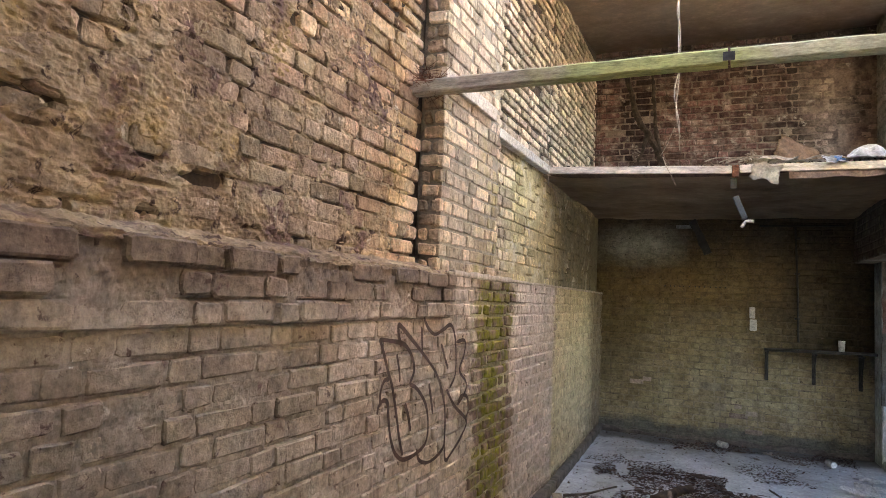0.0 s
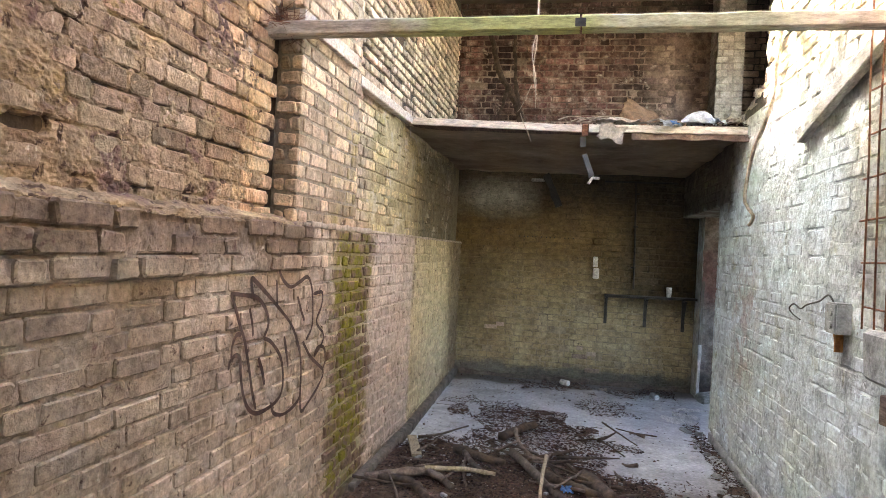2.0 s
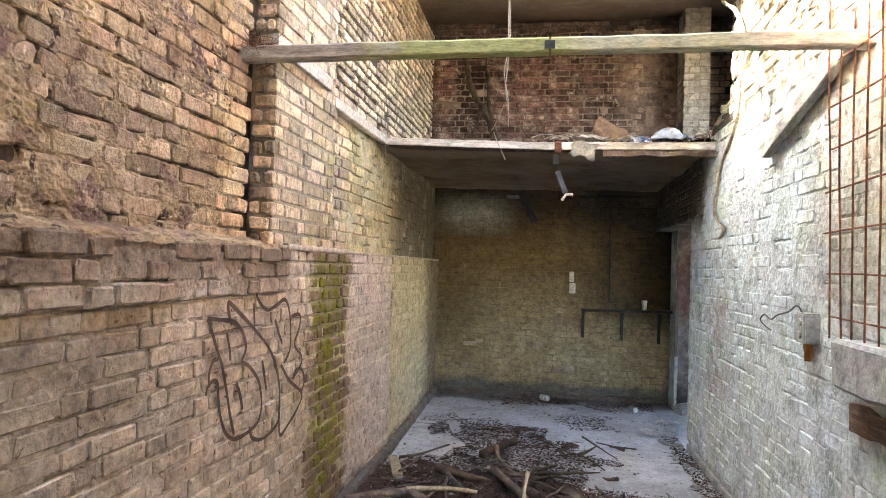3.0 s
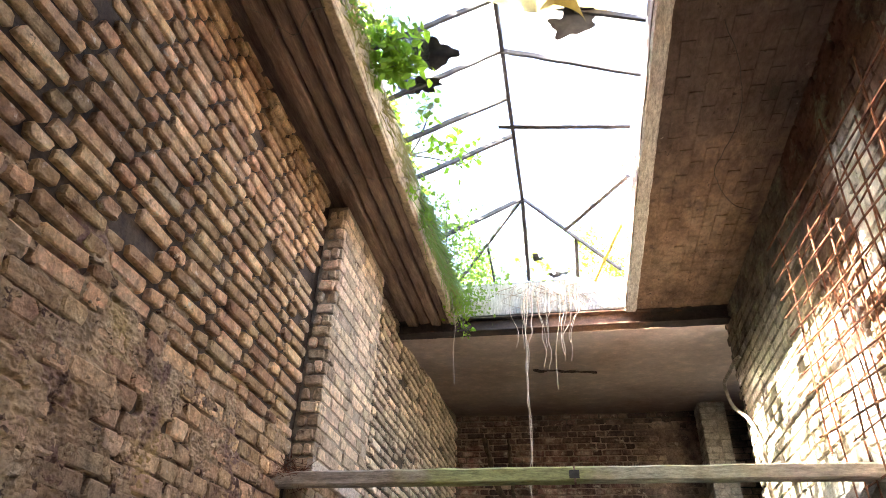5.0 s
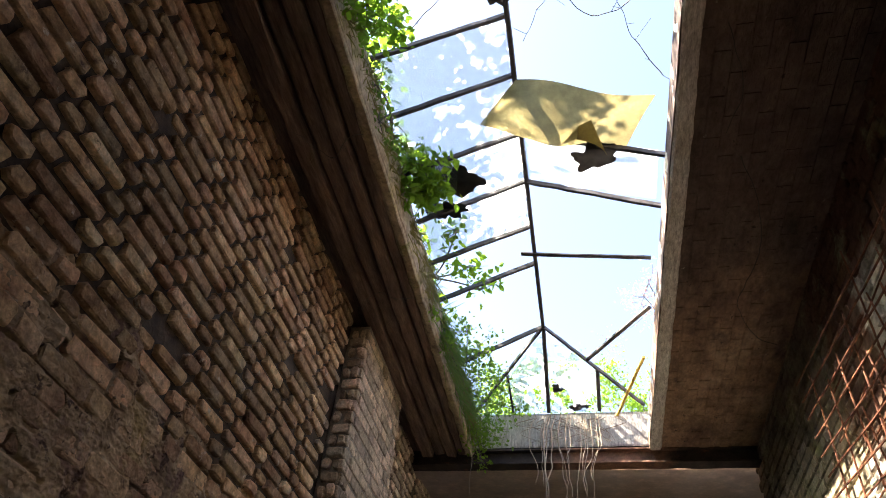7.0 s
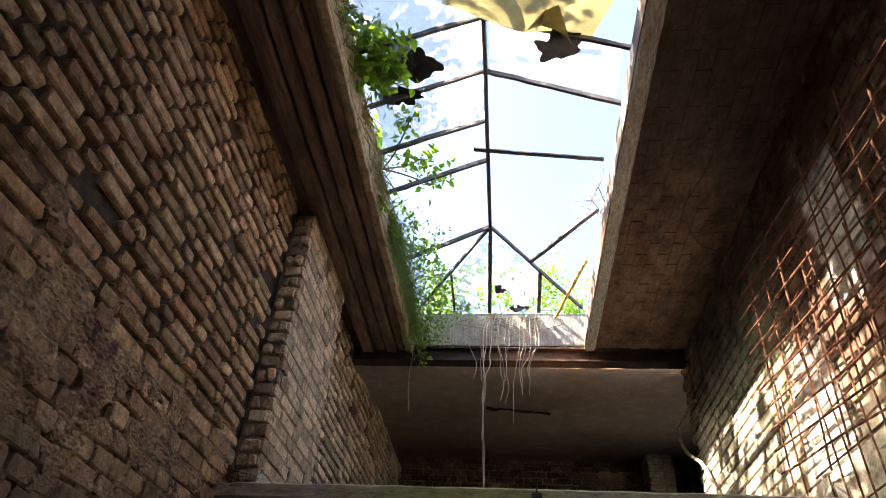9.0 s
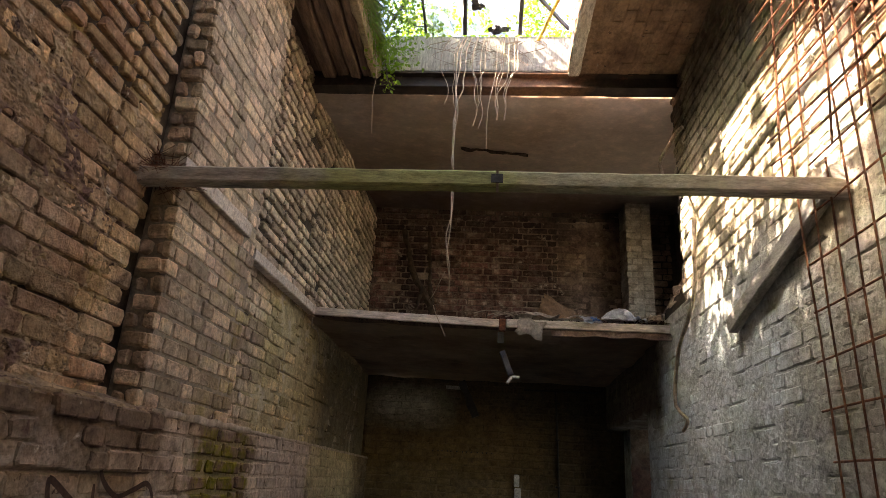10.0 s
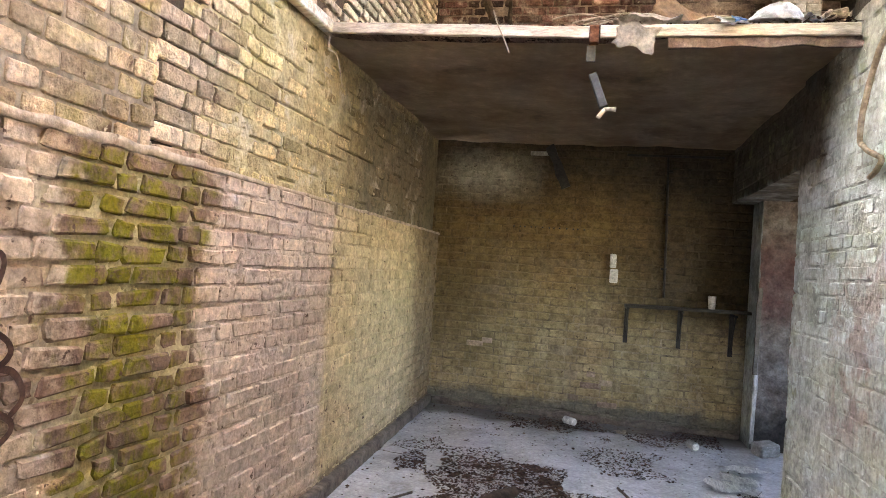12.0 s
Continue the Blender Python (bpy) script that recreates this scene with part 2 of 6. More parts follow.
M_PALEM = surface("pale_mortar", [(0.3, (0.26, 0.21, 0.16)), (0.7, (0.42, 0.36, 0.28))], scale=5.0)
M_UBM = surface("sooty_mortar", [(0.3, (0.05, 0.035, 0.03)), (0.7, (0.22, 0.17, 0.13))], scale=6.0, bump=0.6, zones=UB_ZONES[:1])
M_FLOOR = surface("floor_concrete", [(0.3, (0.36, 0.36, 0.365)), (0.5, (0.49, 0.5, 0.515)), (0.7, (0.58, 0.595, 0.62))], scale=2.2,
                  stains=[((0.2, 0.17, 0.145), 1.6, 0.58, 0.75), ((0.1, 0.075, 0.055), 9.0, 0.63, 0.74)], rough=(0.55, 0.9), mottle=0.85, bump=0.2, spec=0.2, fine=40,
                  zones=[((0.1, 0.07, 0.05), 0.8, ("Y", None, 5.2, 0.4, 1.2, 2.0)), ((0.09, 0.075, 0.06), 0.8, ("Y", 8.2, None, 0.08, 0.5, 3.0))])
M_CEMENT = surface("pale_cement", [(0.3, (0.36, 0.28, 0.2)), (0.6, (0.56, 0.46, 0.36)), (0.75, (0.64, 0.56, 0.46))], scale=7, bump=0.6, stains=[((0.2, 0.14, 0.1), 8.0, 0.6, 0.68)])
M_KERB = surface("kerb_cement", [(0.3, (0.1, 0.08, 0.065)), (0.7, (0.22, 0.19, 0.16))], scale=6, bump=0.7)
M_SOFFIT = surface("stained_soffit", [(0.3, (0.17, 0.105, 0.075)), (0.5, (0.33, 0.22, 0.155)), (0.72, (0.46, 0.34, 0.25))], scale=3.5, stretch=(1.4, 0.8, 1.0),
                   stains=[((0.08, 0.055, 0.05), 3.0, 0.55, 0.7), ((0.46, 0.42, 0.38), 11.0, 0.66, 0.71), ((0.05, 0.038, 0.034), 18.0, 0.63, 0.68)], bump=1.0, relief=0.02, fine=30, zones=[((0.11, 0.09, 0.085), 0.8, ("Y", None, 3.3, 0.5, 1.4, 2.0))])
M_BOARD = surface("dark_old_boards", [(0.3, (0.09, 0.06, 0.048)), (0.55, (0.23, 0.16, 0.125)), (0.75, (0.38, 0.29, 0.23))], scale=4.0, stretch=(4.0, 0.5, 4.0),
                  stains=[((0.22, 0.09, 0.06), 4.0, 0.6, 0.75)], bump=0.6, fine=40)
M_UPSTAND = surface("weathered_white_concrete", [(0.3, (0.6, 0.58, 0.54)), (0.55, (0.76, 0.755, 0.73)), (0.75, (0.83, 0.83, 0.81))], scale=5.0, stretch=(4.0, 1.0, 0.7),
                    stains=[((0.2, 0.19, 0.17), 5.0, 0.6, 0.78)], bump=0.5)
M_MOSSY = surface("mossy_concrete", [(0.3, (0.36, 0.28, 0.19)), (0.5, (0.54, 0.44, 0.3)), (0.7, (0.42, 0.38, 0.18))], scale=5.0, stains=[((0.16, 0.19, 0.03), 5.0, 0.55, 0.68)], bump=0.7)
M_PLASTER = surface("stained_plaster", grain=0.15, mottle=0.88, stops=[(0.3, (0.5, 0.38, 0.29)), (0.5, (0.62, 0.5, 0.41)), (0.7, (0.68, 0.58, 0.49))], scale=1.6,
                    stains=[((0.2, 0.11, 0.075), 2.2, 0.64, 0.84)], bump=0.15, fine=30,
                    zones=[((0.16, 0.09, 0.065), 0.6, ("Y", 7.3, None, 0.5, 0.9, 3.0))])
M_MEZZ = surface("sooty_board", [(0.3, (0.28, 0.2, 0.14)), (0.5, (0.44, 0.34, 0.24)), (0.7, (0.54, 0.44, 0.33))], scale=1.8, grain=0.15, mottle=0.85, stains=[((0.06, 0.05, 0.04), 1.7, 0.55, 0.78)], bump=0.2, fine=30)
M_RENDER = surface("crumbling_render", [(0.28, (0.2, 0.125, 0.08)), (0.5, (0.39, 0.28, 0.175)), (0.72, (0.55, 0.43, 0.28))], scale=5.0, mottle=0.42,
                   stains=[((0.2, 0.125, 0.1), 3.5, 0.52, 0.6), ((0.075, 0.045, 0.032), 14.0, 0.57, 0.62), ((0.56, 0.45, 0.34), 7.0, 0.61, 0.68), ((0.4, 0.28, 0.11), 2.2, 0.56, 0.68), ((0.05, 0.03, 0.022), 40.0, 0.64, 0.69)], bump=1.0, relief=0.016, spec=0.1, fine=42)
M_PAINT_SKIN = surface("flaking_paint_skin", [(0.3, (0.29, 0.215, 0.16)), (0.5, (0.46, 0.36, 0.275)), (0.7, (0.58, 0.48, 0.39))], scale=3.0, zones=LOWER_ZONES[1:6] + [((0.52, 0.45, 0.27), 0.85, ("Y", 3.8, 4.46, 0.08, 0.6, 6.0)), ((0.26, 0.23, 0.04), 0.6, ("Y", 3.93, 4.36, 0.1, 1.0, 9.0), ("N", 7.0, 0.46, 0.58))], stains=[((0.16, 0.105, 0.08), 9.0, 0.62, 0.69), ((0.1, 0.065, 0.05), 30.0, 0.66, 0.7), ((0.64, 0.55, 0.45), 5.0, 0.62, 0.7)], bump=0.7, relief=0.012, fine=50)
M_LOFTSKIN = surface("sooty_plaster", [(0.3, (0.1, 0.06, 0.045)), (0.5, (0.27, 0.185, 0.135)), (0.7, (0.42, 0.32, 0.24))], scale=4.0, stains=[((0.05, 0.03, 0.025), 3.0, 0.56, 0.68)], zones=[UB_ZONES[3]], bump=0.6)
M_TIMBER = surface("white_painted_timber", [(0.3, (0.46, 0.38, 0.3)), (0.5, (0.62, 0.55, 0.47)), (0.7, (0.7, 0.65, 0.58))], scale=5.0, stretch=(0.6, 3.0, 3.0), stains=[((0.26, 0.17, 0.11), 6.0, 0.62, 0.75)], bump=0.3)
M_BEAM = surface("algae_stained_timber", [(0.3, (0.36, 0.3, 0.24)), (0.5, (0.5, 0.44, 0.36)), (0.7, (0.58, 0.54, 0.47))], scale=4.0, stretch=(0.7, 3.0, 3.0),
                 stains=[((0.2, 0.13, 0.1), 5.0, 0.6, 0.78)], bump=0.35, zones=[((0.42, 0.47, 0.16), 0.8, ("X", -0.85, 0.05, 0.1, 0.5, 5.0)), ((0.46, 0.5, 0.32), 0.6, ("X", 0.05, 0.75, 0.1, 0.4, 5.0))])
M_GREYWOOD = surface("grey_weathered_timber", [(0.3, (0.26, 0.25, 0.23)), (0.5, (0.38, 0.37, 0.34)), (0.7, (0.46, 0.45, 0.42))], scale=6.0, stretch=(2.0, 0.6, 2.0), stains=[((0.14, 0.1, 0.07), 6.0, 0.64, 0.78)], bump=0.3)
M_RUST = surface("rusty_iron", [(0.3, (0.09, 0.03, 0.018)), (0.55, (0.19, 0.075, 0.038)), (0.75, (0.32, 0.15, 0.075))], scale=18.0, rough=(0.7, 0.95), bump=0.5, metal=0.15)
M_GIRDER = surface("black_painted_steel", [(0.3, (0.025, 0.02, 0.018)), (0.6, (0.06, 0.045, 0.04)), (0.8, (0.16, 0.085, 0.06))], scale=7.0, rough=(0.5, 0.9), bump=0.3, stains=[((0.24, 0.1, 0.055), 5.0, 0.62, 0.72)], zones=[((0.3, 0.16, 0.1), 0.85, ("X", -0.3, 0.5, 0.15, 0.7, 6.0))])
M_BAR = surface("glazing_bar_steel", [(0.3, (0.05, 0.05, 0.055)), (0.6, (0.1, 0.1, 0.11)), (0.8, (0.24, 0.14, 0.09))], scale=14.0, rough=(0.4, 0.85), bump=0.3)
M_YBAR = surface("yellow_painted_bar", [(0.3, (0.5, 0.36, 0.06)), (0.7, (0.62, 0.5, 0.14))], scale=12, bump=0.3)
M_DARKSTEEL = surface("blackened_steel", [(0.3, (0.012, 0.012, 0.011)), (0.7, (0.05, 0.045, 0.04))], scale=12, rough=(0.45, 0.8), bump=0.2)
M_WHITE = surface("dirty_white_plastic", [(0.3, (0.72, 0.71, 0.67)), (0.7, (0.84, 0.83, 0.8))], scale=20, rough=(0.35, 0.6), bump=0.05)
M_PAPER = surface("dirty_paper", [(0.3, (0.5, 0.42, 0.33)), (0.7, (0.72, 0.66, 0.58))], scale=8, bump=0.15)
M_CARD = surface("brown_cardboard", [(0.3, (0.24, 0.14, 0.08)), (0.7, (0.4, 0.26, 0.16))], scale=6, bump=0.2)
M_BAG = surface("grey_white_plastic_bag", [(0.3, (0.36, 0.38, 0.42)), (0.7, (0.54, 0.56, 0.61))], scale=9, rough=(0.25, 0.5), bump=0.3)
M_BLUE = surface("blue_wrapper", [(0.3, (0.05, 0.16, 0.5)), (0.7, (0.2, 0.4, 0.75))], scale=12, rough=(0.3, 0.5), bump=0.1)
M_ROOT = surface("pale_roots", [(0.3, (0.3, 0.23, 0.17)), (0.7, (0.52, 0.44, 0.35))], scale=12, bump=0.4)
M_BARK = surface("grey_bark", [(0.3, (0.075, 0.056, 0.042)), (0.55, (0.16, 0.125, 0.095)), (0.75, (0.27, 0.225, 0.175))], scale=14, bump=0.7, vary=0.3, pieces="object")
M_ROT = surface("dark_wet_bark", [(0.3, (0.04, 0.028, 0.02)), (0.6, (0.11, 0.075, 0.05)), (0.8, (0.18, 0.13, 0.09))], scale=14, bump=0.7)
M_CUTWOOD = surface("pale_split_wood", [(0.3, (0.28, 0.22, 0.14)), (0.7, (0.44, 0.36, 0.25))], scale=10, stretch=(3, 1, 3), bump=0.3)
M_LITTER = surface("dead_leaf_litter", [(0.25, (0.022, 0.014, 0.01)), (0.5, (0.065, 0.038, 0.026)), (0.75, (0.17, 0.11, 0.075))], scale=9, bump=0.9, fine=90, vary=0.8, pieces="island")
M_LITTER_SOIL = surface("dark_leaf_soil", [(0.25, (0.035, 0.022, 0.015)), (0.5, (0.1, 0.062, 0.04)), (0.75, (0.2, 0.135, 0.09))], scale=26, bump=1.0, relief=0.02, fine=110, stains=[((0.4, 0.34, 0.28), 45.0, 0.7, 0.73)])
M_SCRAP = surface("pale_scraps", [(0.3, (0.4, 0.34, 0.28)), (0.7, (0.62, 0.56, 0.5))], scale=30, vary=0.4, pieces="island", bump=0.3)
M_BATTEN = surface("dull_grey_batten", [(0.3, (0.03, 0.03, 0.028)), (0.7, (0.09, 0.09, 0.085))], scale=14, rough=(0.4, 0.7), bump=0.15)
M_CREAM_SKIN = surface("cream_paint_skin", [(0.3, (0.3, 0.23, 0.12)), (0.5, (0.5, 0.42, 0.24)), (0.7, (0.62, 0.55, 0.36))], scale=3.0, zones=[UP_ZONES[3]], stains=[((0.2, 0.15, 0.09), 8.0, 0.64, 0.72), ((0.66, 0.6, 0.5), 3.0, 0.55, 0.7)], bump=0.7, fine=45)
M_GRAFFITI = surface("brown_spray_paint", [(0.3, (0.05, 0.026, 0.019)), (0.7, (0.11, 0.06, 0.044))], scale=30, rough=(0.7, 0.85), bump=0.0)
M_GREYBOX = surface("grey_painted_metal", [(0.3, (0.3, 0.31, 0.29)), (0.7, (0.45, 0.46, 0.43))], scale=14, rough=(0.4, 0.7), bump=0.15, stains=[((0.22, 0.12, 0.07), 12.0, 0.62, 0.75)])
M_FOAM = surface("orange_rust_stub", [(0.3, (0.3, 0.12, 0.03)), (0.7, (0.46, 0.22, 0.06))], scale=20, bump=0.5)
M_CABLE = surface("black_cable", [(0.3, (0.02, 0.02, 0.02)), (0.7, (0.06, 0.055, 0.05))], scale=10, rough=(0.4, 0.6), bump=0.0)
M_CONC = surface("rough_grey_concrete", [(0.3, (0.28, 0.28, 0.26)), (0.7, (0.42, 0.42, 0.4))], scale=7, bump=0.7)
M_GROUND = surface("rough_ground", [(0.3, (0.1, 0.09, 0.06)), (0.7, (0.22, 0.2, 0.14))], scale=2, bump=0.6)
M_ROOF = surface("roof_felt", [(0.3, (0.1, 0.1, 0.1)), (0.7, (0.2, 0.2, 0.19))], scale=4, bump=0.5)


def leaf_material(name, a, b, through_light):
    m = surface(name, [(0.3, a), (0.7, b)], scale=9, rough=(0.4, 0.7), bump=0.1, vary=0.35, pieces="island", grain=0.15)
    nt = m.node_tree
    p = nt.nodes["Principled BSDF"]
    tr = nd(nt, "BsdfTranslucent", Color=(*through_light, 1))
    mx = nd(nt, "MixShader", Fac=0.5)
    nt.links.new(p.outputs[0], mx.inputs[1])
    nt.links.new(tr.outputs[0], mx.inputs[2])
    nt.links.new(mx.outputs[0], nt.nodes["Material Output"].inputs[0])
    return m


M_LEAF = leaf_material("green_leaf", (0.1, 0.22, 0.018), (0.16, 0.3, 0.04), (0.28, 0.5, 0.04))
M_FERN = leaf_material("young_grass_leaf", (0.07, 0.15, 0.02), (0.12, 0.2, 0.04), (0.24, 0.42, 0.06))
M_DRY = leaf_material("dry_moss", (0.15, 0.14, 0.04), (0.26, 0.23, 0.08), (0.3, 0.28, 0.07))
M_SHEET = leaf_material("mossy_yellow_sheet", (0.24, 0.19, 0.06), (0.52, 0.47, 0.27), (0.42, 0.37, 0.18))
M_PINK = leaf_material("pink_blossom", (0.45, 0.25, 0.25), (0.6, 0.42, 0.4), (0.7, 0.45, 0.42))
M_TWIG = surface("thin_twigs", [(0.3, (0.1, 0.09, 0.07)), (0.7, (0.2, 0.18, 0.15))], scale=10, bump=0.2)


def glass_material():
    m = bpy.data.materials.new("dirty_wired_glass")
    m.use_nodes = True
    nt = m.node_tree
    b = nt.nodes["Principled BSDF"]
    b.inputs["Transmission Weight"].default_value = 1.0
    b.inputs["Roughness"].default_value = 0.15
    b.inputs["IOR"].default_value = 1.15
    b.inputs["Base Color"].default_value = (0.93, 0.96, 0.97, 1)
    geo = nt.nodes.new("ShaderNodeNewGeometry")
    dirt = nd(nt, "BsdfTranslucent", Color=(0.62, 0.65, 0.68, 1))
    fac = grey(nt, noise_tex(nt, geo.outputs["Position"], 26, 9, 0.7), 0.28, 1.5)
    mx = nt.nodes.new("ShaderNodeMixShader")
    nt.links.new(fac, mx.inputs[0])
    nt.links.new(b.outputs[0], mx.inputs[1])
    nt.links.new(dirt.outputs[0], mx.inputs[2])
    nt.links.new(mx.outputs[0], nt.nodes["Material Output"].inputs[0])
    return m


M_GLASS = glass_material()

# ---- building helpers ----
def thing(name, label, category, group="", kind="", at=(0, 0, 0)):
    ob = new(name)
    ob.location = at
    ob.empty_display_size = 0.1
    return tagged(ob, label, category, group, kind)


def part(name, bm, material, parent=None, label="", smooth=False):
    me = bpy.data.meshes.new(name)
    bmesh.ops.recalc_face_normals(bm, faces=bm.faces[:])
    bm.to_mesh(me)
    bm.free()
    me.materials.append(material)
    if smooth:
        me.shade_smooth()
    ob = new(name, me)
    if parent is not None:
        ob.parent = parent
        root = parent
        off = Vector((0, 0, 0))
        while root is not None:
            off += root.location
            root = root.parent
        ob.location = -off
    return tagged(ob, label)


def solid(name, material, label="", category="", kind="structure", bm=None, smooth=False):
    ob = part(name, bm, material, None, label, smooth)
    return tagged(ob, label, category, "", kind)


def box(bm, x0, x1, y0, y1, z0, z1, m=None):
    vs = [bm.verts.new((x, y, z)) for x in (x0, x1) for y in (y0, y1) for z in (z0, z1)]
    if m is not None:
        for v in vs:
            v.co = m @ v.co
    for f in ((0, 1, 3, 2), (4, 6, 7, 5), (0, 4, 5, 1), (2, 3, 7, 6), (0, 2, 6, 4), (1, 5, 7, 3)):
        bm.faces.new([vs[i] for i in f])
    return vs


def boxes(*rows):
    bm = bmesh.new()
    for r in rows:
        box(bm, *r)
    return bm


def bevelled(bm, width=0.004, segments=1):
    bmesh.ops.bevel(bm, geom=bm.edges[:], offset=width, segments=segments, affect="EDGES", clamp_overlap=True)
    return bm


def wobble(p, scale, size):
    p = Vector(p) * scale
    return Vector((noise.noise(p), noise.noise(p + Vector((31, 7, 3))), noise.noise(p + Vector((5, 53, 17))))) * size


def tube(bm, points, r0, r1=None, sides=6, rough=0.0):
    """A tapered tube along points, closed at both ends."""
    r1 = r0 if r1 is None else r1
    pts = [Vector(p) for p in points]
    rings = []
    side = None
    for i, p in enumerate(pts):
        d = (pts[min(i + 1, len(pts) - 1)] - pts[max(i - 1, 0)]).normalized()
        if side is None:
            side = d.orthogonal().normalized()
        side = (side - d * side.dot(d)).normalized()
        up = d.cross(side)
        r = r0 + (r1 - r0) * i / max(1, len(pts) - 1)
        ring = []
        for k in range(sides):
            a = 2 * math.pi * k / sides
            q = r * (1 + rough * noise.noise(p * 23 + Vector((k * 3.7, 0, 0))))
            ring.append(bm.verts.new(p + (side * math.cos(a) + up * math.sin(a)) * q))
        rings.append(ring)
    for a, b in zip(rings, rings[1:]):
        for k in range(sides):
            bm.faces.new((a[k], a[(k + 1) % sides], b[(k + 1) % sides], b[k]))
    bm.faces.new(rings[0][::-1])
    bm.faces.new(rings[-1])


def smooth_path(points, n=6):
    """Catmull-Rom points through the given ones."""
    p = [Vector(q) for q in points]
    p = [2 * p[0] - p[1]] + p + [2 * p[-1] - p[-2]]
    out = []
    for i in range(1, len(p) - 2):
        for k in range(n):
            t = k / n
            out.append(0.5 * (2 * p[i] + (p[i + 1] - p[i - 1]) * t + (2 * p[i - 1] - 5 * p[i] + 4 * p[i + 1] - p[i + 2]) * t * t + (3 * p[i] - p[i - 1] - 3 * p[i + 1] + p[i + 2]) * t ** 3))
    out.append(p[-2])
    return out


def plank(bm, a, b, width, thick, up=(0, 0, 1), n=14, wear=0.003, sag=0.0):
    """A worn board from a to b. width runs along up, thick across it."""
    a, b, up = Vector(a), Vector(b), Vector(up)
    d = (b - a).normalized()
    across = d.cross(up).normalized()
    up = across.cross(d).normalized()
    c = min(width, thick) * 0.12
    outline = [(-1, -1, c, 0), (-1, -1, 0, c), (-1, 1, 0, -c), (-1, 1, c, 0), (1, 1, -c, 0), (1, 1, 0, -c), (1, -1, 0, c), (1, -1, -c, 0)]
    rings = []
    for i in range(n + 1):
        t = i / n
        p = a.lerp(b, t) - Vector((0, 0, sag * 4 * t * (1 - t)))
        ring = []
        for k, (sx, sy, ox, oy) in enumerate(outline):
            q = p + across * (sx * thick / 2 + ox) + up * (sy * width / 2 + oy)
            ring.append(bm.verts.new(q + wobble(q, 9.0, wear)))
        rings.append(ring)
    for r, s in zip(rings, rings[1:]):
        for k in range(8):
            bm.faces.new((r[k], r[(k + 1) % 8], s[(k + 1) % 8], s[k]))
    bm.faces.new(rings[0][::-1])
    bm.faces.new(rings[-1])
    return bm


def sheet(nu, nv, place, thick=0.0):
    """A grid of nu by nv cells; place(u, v) gives each point, u and v from 0 to 1."""
    bm = bmesh.new()
    g = [[bm.verts.new(place(i / nu, j / nv)) for j in range(nv + 1)] for i in range(nu + 1)]
    for i in range(nu):
        for j in range(nv):
            bm.faces.new((g[i][j], g[i + 1][j], g[i + 1][j + 1], g[i][j + 1]))
    if thick:
        bmesh.ops.solidify(bm, geom=bm.faces[:], thickness=thick)
    return bm


def joined(name, verts, faces, material, parent, label=""):
    me = bpy.data.meshes.new(name)
    me.from_pydata(verts, [], faces)
    me.materials.append(material)
    ob = new(name, me)
    ob.parent = parent
    return tagged(ob, label, kind="stuff")


# ---- brickwork ----
COURSE = 0.0745
rng = random.Random(7)


def brick_shape(length, height, wear, depth=0.03):
    """Points and faces of one worn brick: x along, y up, z out of the wall; the front lies near z = 0."""
    hx, hy = length / 2, height / 2
    c = 0.005 + wear * 0.6
    ring = [(-hx + c, -hy), (hx - c, -hy), (hx, -hy + c), (hx, hy - c), (hx - c, hy), (-hx + c, hy), (-hx, hy - c), (-hx, -hy + c)]
    j = wear * 0.7
    ring = [(x + rng.uniform(-j, j) * 1.3, y + rng.uniform(-j, j)) for x, y in ring]
    e = 0.003 + wear * 0.35
    verts = [(x, y, -depth) for x, y in ring] + [(x, y, -e + rng.uniform(-j, j) * 0.5) for x, y in ring]
    verts += [(x * (1 - e / hx) + rng.uniform(-j, j) * 0.5, y * (1 - e / hy), rng.uniform(-j, j) * 0.22) for x, y in ring]
    verts.append((rng.uniform(-0.2, 0.2) * hx, rng.uniform(-0.2, 0.2) * hy, rng.uniform(-j, j) * 0.3))
    faces = []
    for a, b in ((0, 8), (8, 16)):
        for k in range(8):
            faces.append((a + k, a + (k + 1) % 8, b + (k + 1) % 8, b + k))
    faces += [(16 + k, 16 + (k + 1) % 8, 24) for k in range(8)]
    return verts, faces


